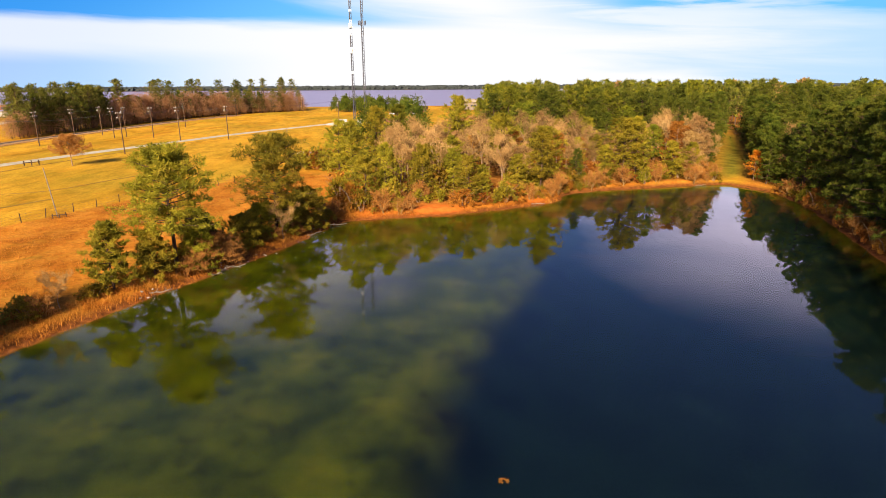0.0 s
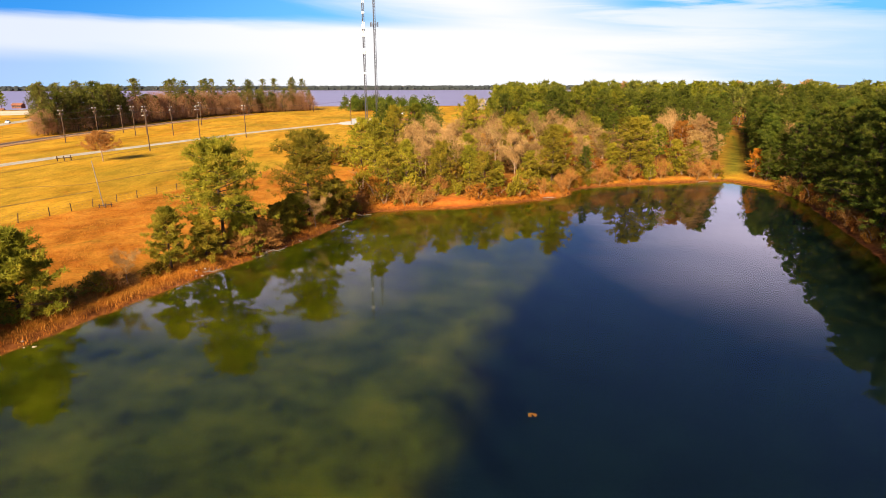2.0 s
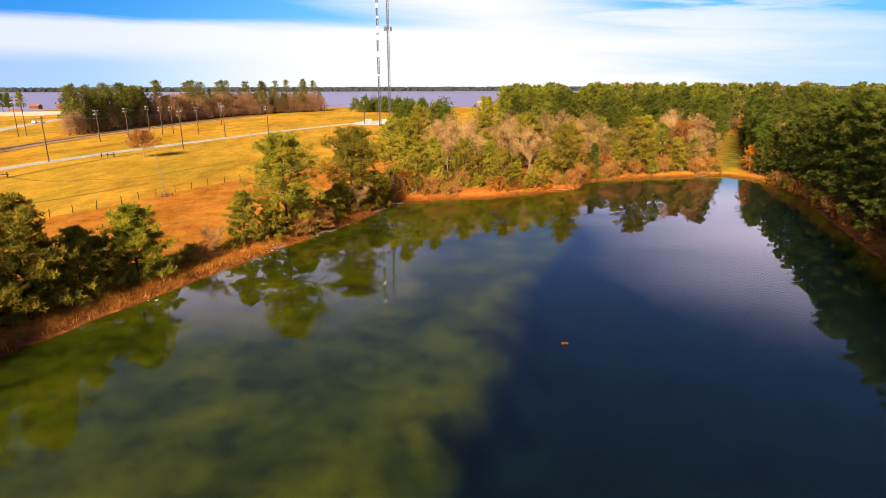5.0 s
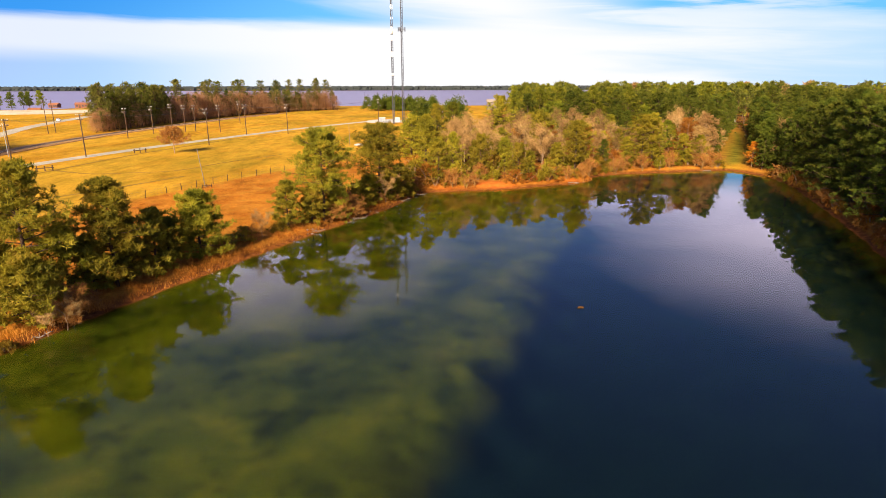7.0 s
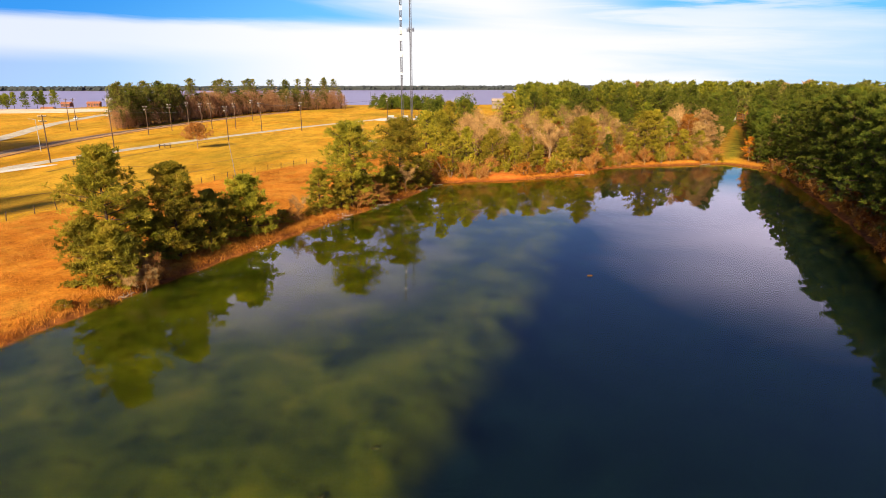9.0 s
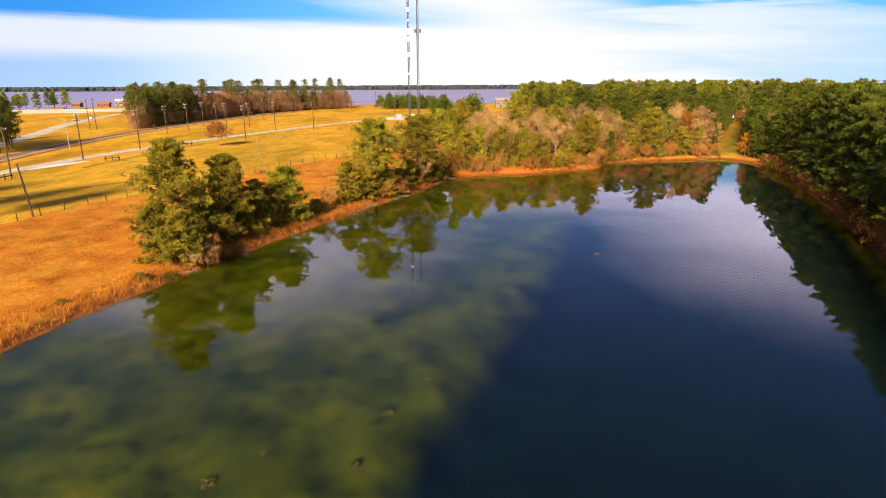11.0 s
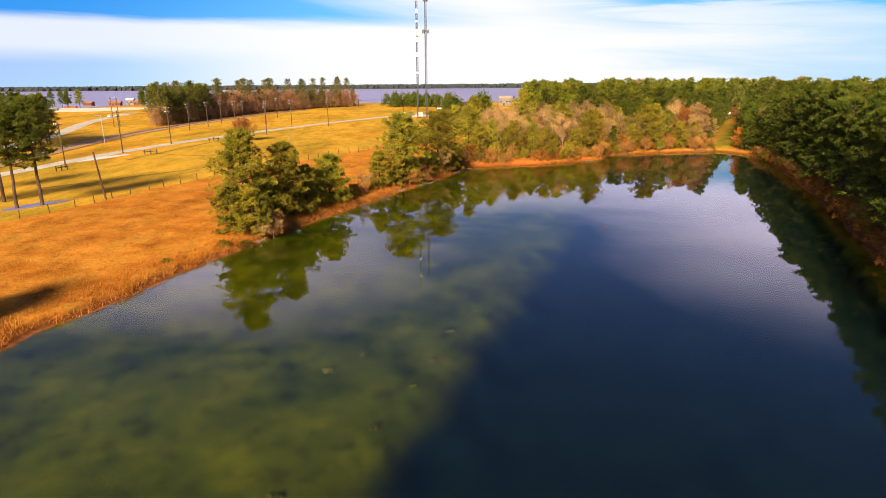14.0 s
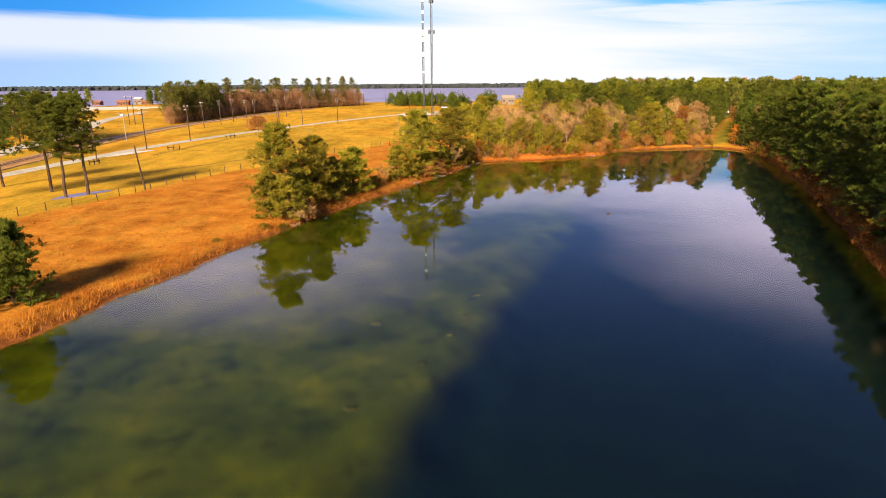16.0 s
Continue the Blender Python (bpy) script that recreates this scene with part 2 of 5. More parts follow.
BARK = rough_surface("pine_bark", [(0.3, (0.040, 0.024, 0.015)), (0.5, (0.085, 0.050, 0.032)), (0.7, (0.145, 0.092, 0.062))], 1.5, stretch=(2, 2, 0.5))
BARE_BARK = rough_surface("bare_bark", [(0.3, (0.17, 0.10, 0.060)), (0.5, (0.28, 0.18, 0.110)), (0.7, (0.38, 0.27, 0.18))], 1.2)
TWIG = rough_surface("twigs", [(0.3, (0.20, 0.108, 0.038)), (0.5, (0.31, 0.180, 0.066)), (0.7, (0.41, 0.265, 0.115))], 0.25, vary=0.35)
RED_TWIG = rough_surface("red_twigs", [(0.3, (0.23, 0.090, 0.020)), (0.5, (0.35, 0.150, 0.036)), (0.7, (0.44, 0.22, 0.065))], 0.8)
POLE_WOOD = rough_surface("pole_wood", [(0.3, (0.045, 0.027, 0.017)), (0.5, (0.085, 0.052, 0.034)), (0.7, (0.13, 0.088, 0.06))], 1.0, stretch=(3, 3, 0.3), vary=0.2)
GREY_WOOD = rough_surface("weathered_wood", [(0.3, (0.16, 0.12, 0.09)), (0.6, (0.30, 0.24, 0.19))], 2.0, stretch=(3, 3, 0.4), vary=0.2)
WHITE_PORCELAIN = rough_surface("porcelain", [(0.3, (0.7, 0.68, 0.64)), (0.7, (0.8, 0.8, 0.78))], 3, rough=0.3, bump=0.05)
STEEL = rough_surface("galvanised_steel", [(0.3, (0.34, 0.35, 0.37)), (0.7, (0.46, 0.47, 0.49))], 3, rough=0.5, bump=0.05, metal=0.6)
MAST_DARK = rough_surface("dark_mast_steel", [(0.3, (0.06, 0.06, 0.075)), (0.7, (0.11, 0.11, 0.13))], 1, rough=0.55, bump=0.05, metal=0.4)
WIRE = rough_surface("wire", [(0.3, (0.06, 0.06, 0.06)), (0.7, (0.10, 0.10, 0.10))], 1, rough=0.6, bump=0.0)
ASPHALT = rough_surface("pale_road", [(0.3, (0.34, 0.29, 0.22)), (0.5, (0.43, 0.38, 0.30)), (0.7, (0.50, 0.45, 0.37))], 0.25)
CONCRETE = rough_surface("concrete", [(0.3, (0.45, 0.42, 0.38)), (0.7, (0.62, 0.60, 0.56))], 0.4)
SAND = rough_surface("sandy_lot", [(0.3, (0.52, 0.38, 0.24)), (0.5, (0.62, 0.50, 0.36)), (0.7, (0.70, 0.60, 0.48))], 0.05)
BALLAST = rough_surface("ballast", [(0.3, (0.26, 0.13, 0.05)), (0.5, (0.36, 0.19, 0.075)), (0.7, (0.44, 0.26, 0.12))], 0.5)
RAIL = rough_surface("rusty_rail", [(0.3, (0.20, 0.11, 0.06)), (0.7, (0.36, 0.24, 0.16))], 2, rough=0.5, metal=0.4, bump=0.05)
STONE = rough_surface("stone", [(0.3, (0.26, 0.20, 0.15)), (0.7, (0.46, 0.40, 0.33))], 2, vary=0.3)


def ground_material():
    """Mown gold grass, rough orange grass by the pond, bare red soil in spots, algae under water; light lost in deep
    water is painted on the bed.
    """
    m, t, b = material("ground")
    geo = t.nodes.new("ShaderNodeNewGeometry")
    pos = geo.outputs["Position"]
    sep = t.nodes.new("ShaderNodeSeparateXYZ")
    t.links.new(pos, sep.inputs[0])
    at = t.nodes.new("ShaderNodeAttribute"); at.attribute_name = "cover"
    cov = t.nodes.new("ShaderNodeSeparateColor")
    t.links.new(at.outputs["Color"], cov.inputs[0])
    st = t.nodes.new("ShaderNodeMapping"); st.inputs["Scale"].default_value = (1.0, 0.35, 1.0); st.inputs["Rotation"].default_value = (0, 0, radians(62))
    t.links.new(pos, st.inputs[0])
    mown, f1 = noise_colour(t, st.outputs[0], 0.045, [(0.32, (0.30, 0.140, 0.010)), (0.43, (0.44, 0.215, 0.016)), (0.54, (0.55, 0.290, 0.026)), (0.70, (0.38, 0.230, 0.020))], 8, 0.62, 0.5)
    green, _ = noise_colour(t, pos, 0.02, [(0.44, (0, 0, 0)), (0.64, (0.75, 0.75, 0.75))], 4)
    sg = t.nodes.new("ShaderNodeSeparateColor"); t.links.new(green, sg.inputs[0])
    mown = mixed(t, mown, (0.30, 0.205, 0.018), sg.outputs[0])
    wild, f2 = noise_colour(t, pos, 0.22, [(0.25, (0.23, 0.072, 0.009)), (0.42, (0.36, 0.128, 0.014)), (0.58, (0.46, 0.190, 0.024)), (0.75, (0.32, 0.165, 0.020))], 9, 0.62, 0.3)
    grain = node(t, "ShaderNodeTexNoise", Scale=2.6, Detail=6.0, Roughness=0.7)
    t.links.new(pos, grain.inputs["Vector"])
    gr = t.nodes.new("ShaderNodeValToRGB")
    gr.color_ramp.elements[0].position, gr.color_ramp.elements[1].position = 0.28, 0.72
    gr.color_ramp.elements[0].color, gr.color_ramp.elements[1].color = (0.6, 0.6, 0.6, 1), (1.25, 1.25, 1.25, 1)
    t.links.new(grain.outputs["Fac"], gr.inputs[0])
    c = mixed(t, mown, wild, cov.outputs[0])
    lush, _ = noise_colour(t, pos, 0.3, [(0.3, (0.11, 0.10, 0.012)), (0.7, (0.22, 0.18, 0.02))], 6)
    c = mixed(t, lush, c, at.outputs["Alpha"])
    litter, _ = noise_colour(t, pos, 0.5, [(0.3, (0.15, 0.058, 0.013)), (0.5, (0.28, 0.112, 0.022)), (0.7, (0.38, 0.175, 0.036))], 6, 0.65)
    c = mixed(t, c, litter, cov.outputs[2])
    c = mixed(t, c, gr.outputs[0], mode="MULTIPLY", value=1.0)
    worn, _ = noise_colour(t, st.outputs[0], 0.35, [(0.32, (0.72, 0.74, 0.7)), (0.5, (1.0, 1.0, 1.0)), (0.7, (1.22, 1.18, 1.1))], 5, 0.6)
    c = mixed(t, c, worn, mode="MULTIPLY", value=1.0)
    # damp rim at the water, then algae, then the deep bed painted dark for absorbed light
    rim, _ = noise_colour(t, pos, 1.4, [(0.3, (0.06, 0.022, 0.007)), (0.5, (0.15, 0.05, 0.014)), (0.7, (0.26, 0.095, 0.025))], 6, 0.65)
    c = mixed(t, rim, c, map_range(t, sep.outputs["Z"], 0.10, 0.72))
    soil, _ = noise_colour(t, pos, 0.9, [(0.3, (0.46, 0.10, 0.016)), (0.7, (0.62, 0.17, 0.03))], 5)
    c = mixed(t, c, soil, cov.outputs[1])
    algae, fa = noise_colour(t, pos, 0.20, [(0.28, (0.004, 0.008, 0.0005)), (0.42, (0.012, 0.017, 0.0005)), (0.56, (0.022, 0.028, 0.0006)), (0.74, (0.040, 0.043, 0.0008))], 6, 0.60, 0.2)
    spots, _ = noise_colour(t, pos, 0.62, [(0.36, (0.3, 0.3, 0.3)), (0.45, (0.95, 0.95, 0.95)), (0.64, (1.35, 1.28, 1.0))], 6, 0.62, 0.4)
    algae = mixed(t, algae, spots, mode="MULTIPLY", value=0.6)
    c = mixed(t, algae, c, map_range(t, sep.outputs["Z"], -0.10, 0.0))
    # near-black with depth: the water's absorption put into the bed colour
    deep_dimming, _ = noise_colour(t, pos, 0.3, [(0.3, (0.0006, 0.0030, 0.0034)), (0.7, (0.0014, 0.0056, 0.0060))], 5)
    c = mixed(t, deep_dimming, c, map_range(t, sep.outputs["Z"], -4.4, -1.5))
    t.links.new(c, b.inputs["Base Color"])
    b.inputs["Roughness"].default_value = 0.95
    b.inputs["Specular IOR Level"].default_value = 0.02
    bumped(t, b, grain.outputs["Fac"], 0.5, 0.10)
    return m


def water_material(name, tint, wave, strength, rough=0.0):
    m, t, b = material(name)
    geo = t.nodes.new("ShaderNodeNewGeometry")
    gl = t.nodes.new("ShaderNodeBsdfGlass")
    gl.inputs["IOR"].default_value, gl.inputs["Color"].default_value, gl.inputs["Roughness"].default_value = 1.333, (*tint, 1), rough
    n = node(t, "ShaderNodeTexNoise", Scale=wave, Detail=1.0)
    t.links.new(geo.outputs["Position"], n.inputs["Vector"])
    bp = node(t, "ShaderNodeBump", Strength=strength, Distance=0.02)
    t.links.new(n.outputs["Fac"], bp.inputs["Height"])
    t.links.new(bp.outputs[0], gl.inputs["Normal"])
    t.links.new(gl.outputs[0], t.nodes["Material Output"].inputs["Surface"])
    return m


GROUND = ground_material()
POND = water_material("pond_water", (0.98, 0.98, 0.98), 0.35, 0.0004)


def lake_material():
    m, t, b = material("lake_water")
    geo = t.nodes.new("ShaderNodeNewGeometry")
    mp = t.nodes.new("ShaderNodeMapping"); mp.inputs["Scale"].default_value = (0.02, 0.08, 1)
    t.links.new(geo.outputs["Position"], mp.inputs[0])
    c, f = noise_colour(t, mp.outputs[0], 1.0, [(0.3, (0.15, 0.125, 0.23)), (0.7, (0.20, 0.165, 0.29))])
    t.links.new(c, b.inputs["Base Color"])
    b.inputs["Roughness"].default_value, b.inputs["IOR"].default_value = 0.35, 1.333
    bumped(t, b, f, 0.5, 0.3)
    return m


LAKE = lake_material()


# ---- mesh helpers ----
def part(name, bm, mat, parent=None, label=""):
    """Links a bmesh, or (verts, faces), as one mesh object under a thing or part."""
    me = bpy.data.meshes.new(name)
    if isinstance(bm, tuple):
        me.from_pydata(bm[0], [], bm[1])
    else:
        bm.to_mesh(me)
        bm.free()
    for one in mat if isinstance(mat, (list, tuple)) else [mat]:
        me.materials.append(one)
    ob = new(name, me)
    if parent is not None:
        ob.parent = parent
    if label:
        ob["label"] = label
    return ob


def box(bm, size, at=(0, 0, 0), rot=(0, 0, 0), bevel=0.0):
    made = bmesh.ops.create_cube(bm, size=1.0, matrix=pose(*at, *rot) @ Matrix.Diagonal((*size, 1)))
    if bevel:
        edges = list({e for v in made["verts"] for e in v.link_edges})
        bmesh.ops.bevel(bm, geom=edges, offset=bevel, segments=2, affect="EDGES")
    return bm


def rod(bm, a, b, r1, r2=None, n=8):
    a, b = Vector(a), Vector(b)
    m = Matrix.Translation((a + b) / 2) @ (b - a).to_track_quat("Z", "Y").to_matrix().to_4x4()
    bmesh.ops.create_cone(bm, cap_ends=True, segments=n, radius1=r1, radius2=r1 if r2 is None else r2, depth=(b - a).length, matrix=m)
    return bm


class Soup:
    """Collects vertices and faces quickly."""

    def __init__(self):
        self.v, self.f = [], []

    def tube(self, pts, radii, n=6):
        base = len(self.v)
        for i, (p, r) in enumerate(zip(pts, radii)):
            d = Vector(pts[min(i + 1, len(pts) - 1)]) - Vector(pts[max(i - 1, 0)])
            d.normalize()
            s = d.cross(Vector((0.31, 0.95, 0.02)))
            s = s.normalized() if s.length > 0.05 else Vector((1, 0, 0))
            u = d.cross(s)
            for k in range(n):
                a = 2 * math.pi * k / n
                self.v.append(tuple(Vector(p) + s * (r * math.cos(a)) + u * (r * math.sin(a))))
        for i in range(len(pts) - 1):
            for k in range(n):
                a, b = base + i * n + k, base + i * n + (k + 1) % n
                self.f.append((a, b, b + n, a + n))
        self.f.append(tuple(base + (len(pts) - 1) * n + k for k in range(n)))

    def arrays(self, verts, faces):
        base = len(self.v)
        self.v.extend(map(tuple, verts))
        self.f.extend(tuple(base + i for i in f) for f in faces)

    def mesh(self):
        return self.v, self.f


def leaf_cloud(rng, centres, radii, count, size, flat=0.7, lift=0.3, wide=0.38):
    """Pointed leaf or needle-spray triangles scattered in flattened balls round the centres."""
    centres, radii = np.asarray(centres, float), np.asarray(radii, float)
    n = len(centres) * count
    c, r = np.repeat(centres, count, 0), np.repeat(radii, count)[:, None]
    d = rng.normal(size=(n, 3))
    d /= np.linalg.norm(d, axis=1)[:, None]
    p = c + d * r * (rng.random((n, 1)) ** 0.45) * np.array([1, 1, flat])
    out = d + rng.normal(size=(n, 3)) * 0.55 + np.array([0, 0, lift])
    out /= np.linalg.norm(out, axis=1)[:, None]
    side = np.cross(out, rng.normal(size=(n, 3)))
    side /= np.linalg.norm(side, axis=1)[:, None] + 1e-9
    s = size * (0.6 + 0.8 * rng.random((n, 1)))
    v = np.stack([p - side * s * wide - out * s * 0.3, p + side * s * wide - out * s * 0.3, p + out * s], 1).reshape(-1, 3)
    return v, np.arange(3 * n).reshape(-1, 3)


# ---- the land ----
SHORE = [(-72, -70), (-66, -42), (-58.1, -17.8), (-55.7, -11.9), (-54.4, -7), (-51.2, -0.5), (-48.6, 7.5), (-46.0, 13), (-41.2, 23.5),
         (-38, 30), (-36, 33.8), (-31.5, 42), (-27.5, 49.5), (-23.4, 57), (-21.3, 60.2), (-17.8, 66.2), (-13.7, 73), (-10, 81.5), (-6.7, 86),
         (2, 87.7), (9.1, 88.9), (15.8, 91.1), (25.3, 95.1), (29.4, 98.6), (31.8, 103.3), (39.4, 106.5), (50.4, 108.3), (63, 110.1),
         (67.4, 109.5), (70.5, 101), (69.8, 95), (67.5, 87), (62.8, 75.3), (53.6, 54), (46, 38), (37.4, 20.6), (22.6, -7.5), (12, -30),
         (4, -58), (-4, -88), (-30, -108), (-60, -98)]
SHELF = [(40, 120), (22, 80), (12, 58), (3.2, 40), (-2, 26), (-9, 12), (-13.5, 2), (-21, -13), (-27.6, -25), (-31, -35), (-36, -55), (-42, -80), (-46, -120)]


def rounded(points, closed, steps=6):
    """Catmull-Rom through the points."""
    p, n, out = [np.array(q, float) for q in points], len(points), []
    for i in range(n if closed else n - 1):
        q = [p[(i + k) % n] if closed else p[min(max(i + k, 0), n - 1)] for k in (-1, 0, 1, 2)]
        for s in range(steps):
            u = s / steps
            out.append(0.5 * (2 * q[1] + (q[2] - q[0]) * u + (2 * q[0] - 5 * q[1] + 4 * q[2] - q[3]) * u * u + (3 * q[1] - q[0] - 3 * q[2] + q[3]) * u ** 3))
    if not closed:
        out.append(p[-1])
    return np.array(out)


SHORE_LINE = rounded(SHORE, True, 4)
SHELF_LINE = rounded(SHELF, False, 3)


def line_distance(x, y, line, closed):
    best = np.full(x.shape, 1e9)
    for a, b in zip(line, np.roll(line, -1, 0) if closed else line[1:]):
        d = b - a
        u = np.clip(((x - a[0]) * d[0] + (y - a[1]) * d[1]) / (d @ d + 1e-9), 0, 1)
        best = np.minimum(best, (x - a[0] - u * d[0]) ** 2 + (y - a[1] - u * d[1]) ** 2)
    return np.sqrt(best)


def inside(x, y, line):
    odd = np.zeros(x.shape, bool)
    for a, b in zip(line, np.roll(line, -1, 0)):
        if a[1] == b[1]:
            continue
        cross = ((a[1] > y) != (b[1] > y)) & (x < (b[0] - a[0]) * (y - a[1]) / (b[1] - a[1]) + a[0])
        odd ^= cross
    return odd


def smooth(a, b, v):
    u = np.clip((v - a) / (b - a), 0, 1)
    return u * u * (3 - 2 * u)


def waves(x, y, s):
    """Cheap smooth unevenness, about -1 to 1."""
    return (np.sin(x * s + 1.3 * np.sin(y * s * 0.7)) + np.sin(y * s * 1.13 + 1.7 * np.sin(x * s * 0.61 + 2)) + 0.6 * np.sin((x + y) * s * 2.3 + 1) + 0.5 * np.sin((x - 1.4 * y) * s * 3.1)) / 3.1


LAKE_SHORE = [(-4600, 300), (-900, 330), (-560, 400), (-330, 505), (-200, 560), (-60, 575), (20, 565), (140, 600), (320, 640), (420, 1200), (700, 1700), (900, 2080), (-4600, 2080)]


LANE = 0.60          # slope of the mown lane that leads back from the far corner of the pond


def land(x, y):
    """Height of the ground, and distance from the pond's edge (outside positive)."""
    x, y = np.asarray(x, float), np.asarray(y, float)
    d = line_distance(x, y, SHORE_LINE, True)
    d = np.where(inside(x, y, SHORE_LINE), -d, d) + 0.35 * waves(x, y, 1.1) + 0.15 * waves(x, y, 2.9)
    out = 0.75 * smooth(0, 2.2, d) + 0.65 * smooth(1.5, 13, d) + 0.10 * waves(x, y, 0.35) * smooth(1, 6, d) * (1 - smooth(30, 60, d)) + 0.05 * waves(x, y, 1.5) * smooth(0.5, 2, d) * (1 - smooth(20, 40, d))
    right = x - np.interp(y, SHELF_LINE[::-1, 1], SHELF_LINE[::-1, 0])
    bed = -(1.15 + 0.12 * waves(x, y, 0.5)) * smooth(0, 5, -d) - 5.0 * smooth(-1.5, 7.5, right + 1.3 * waves(x, y, 0.3)) * smooth(0.2, 3.5, -d)
    z = np.where(d > 0, out, np.minimum(bed, -0.25 * np.minimum(-d, 1.0)))
    lake = np.array(LAKE_SHORE, float)
    far = y > 250
    if far.any():
        z = np.where(far & inside(x, y, lake), -3.0, z)
    return z, d


def ground_z(x, y):
    if y < 250 and not (-160 < x < 150 and -190 < y < 195):
        return 1.4
    return float(land(np.array([x]), np.array([y]))[0][0])


def stretched(lo, hi, step, low_end, high_end):
    a = list(np.arange(lo, hi + 1e-6, step))
    s, v = step, hi
    while v < high_end:
        s *= 1.16; v += s; a.append(v)
    s, v = step, lo
    while v > low_end:
        s *= 1.16; v -= s; a.insert(0, v)
    return np.array(a)


def build_ground():
    xs, ys = stretched(-80, 82, 0.75, -4700, 4700), stretched(-60, 125, 0.75, -600, 4700)
    gx, gy = np.meshgrid(xs, ys)
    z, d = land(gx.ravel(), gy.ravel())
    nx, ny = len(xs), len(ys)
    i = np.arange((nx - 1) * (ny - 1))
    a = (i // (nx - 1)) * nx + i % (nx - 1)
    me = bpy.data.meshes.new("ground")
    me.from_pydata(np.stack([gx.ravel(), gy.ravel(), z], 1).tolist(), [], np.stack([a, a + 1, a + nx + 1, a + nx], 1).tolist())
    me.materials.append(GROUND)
    # cover: red = rough grass, green = bare soil, blue = leaf litter under woods
    x, y = gx.ravel(), gy.ravel()
    fence = np.interp(y, [-200, 28, 46, 62, 86, 101, 118, 300], [-110, -80.5, -72.5, -66, -51.5, -44, -33, -10])
    rough = smooth(-1.2, 1.2, x - fence + 1.2 * waves(x, y, 0.6)) * (1 - smooth(118, 150, y))
    woods = smooth(-3, 3, x - np.interp(y, [-200, 84, 90, 140, 330, 600], [-50, -7, -3, 0, 40, 150])) * smooth(1.0, 5, d)
    clearing = np.exp(-((x - 67 - LANE * (y - 108)) / 4.8) ** 2) * smooth(106, 110, y) * (1 - smooth(215, 235, y))
    soil = 1.3 * np.exp(-((x - 6.3) / 4.2) ** 2 - ((y - 91.0) / 2.0) ** 2) + 0.8 * np.exp(-((x + 4) / 3.0) ** 2 - ((y - 89.5) / 1.5) ** 2)
    soil += 0.8 * np.exp(-((x - 23) / 4.0) ** 2 - ((y - 97) / 1.8) ** 2)
    col = np.stack([rough * (1 - 0.8 * clearing), np.clip(soil + 0.25 * (waves(x, y, 0.9) > 0.75), 0, 1) * smooth(0, 1, d), woods * (1 - clearing), 1 - clearing * smooth(110, 118, y)], 1)
    att = me.color_attributes.new("cover", "FLOAT_COLOR", "POINT")
    att.data.foreach_set("color", col.astype(np.float32).ravel())
    me.polygons.foreach_set("use_smooth", np.ones(len(me.polygons), bool))
    tagged(new("ground", me), "dry golden grass land with orange rough grass round the pond", "ground", kind="structure")


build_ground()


def sheet(name, rect, z, mat, label, category, cells=1):
    bm = bmesh.new()
    bmesh.ops.create_grid(bm, x_segments=cells, y_segments=cells, size=0.5, matrix=Matrix.Translation(((rect[0] + rect[2]) / 2, (rect[1] + rect[3]) / 2, z)) @ Matrix.Diagonal((rect[2] - rect[0], rect[3] - rect[1], 1, 1)))
    return tagged(part(name, bm, mat), label, category, kind="structure")


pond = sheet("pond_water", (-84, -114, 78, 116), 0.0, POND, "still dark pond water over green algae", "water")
pond.visible_shadow = False
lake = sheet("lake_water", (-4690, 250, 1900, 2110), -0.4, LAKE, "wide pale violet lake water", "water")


def ribbon(name, line, width, mat, label, category, lift=0.05, kind="structure", steps=8):
    """A paved strip that lies on the land, with a little thickness."""
    pts = rounded(line, False, steps)
    v, f = [], []
    for i, p in enumerate(pts):
        d = pts[min(i + 1, len(pts) - 1)] - pts[max(i - 1, 0)]
        s = np.array([d[1], -d[0]]) / (np.linalg.norm(d) + 1e-9)
        w = width / 2 * (1 + 0.05 * math.sin(i * 1.7))
        for k, dz in ((-1.06, -0.1), (-1, lift), (1, lift), (1.06, -0.1)):
            q = p + s * w * k
            v.append((q[0], q[1], ground_z(q[0], q[1]) + dz))
    for i in range(len(pts) - 1):
        for k in range(3):
            a = i * 4 + k
            f.append((a, a + 1, a + 5, a + 4))
    return tagged(part(name, (v, f), mat), label, category, kind=kind)


ROAD = [(-128, -90), (-119, -10), (-112, 55), (-107.5, 90), (-103.5, 117), (-95.5, 147), (-85, 176), (-70, 211), (-57, 240), (-27, 293), (-12, 316)]
ribbon("road", ROAD, 4.6, ASPHALT, "pale narrow road across the golden field", "road")
ribbon("side_road", [(-136, 100), (-150, 160), (-163, 205), (-180, 255), (-191, 300), (-204, 365)], 6.5, ASPHALT, "pale side road leading to the sandy lot", "road")


# ---- trees ----
def thing(name, label, category, group=""):
    return tagged(new(name), label, category, group)


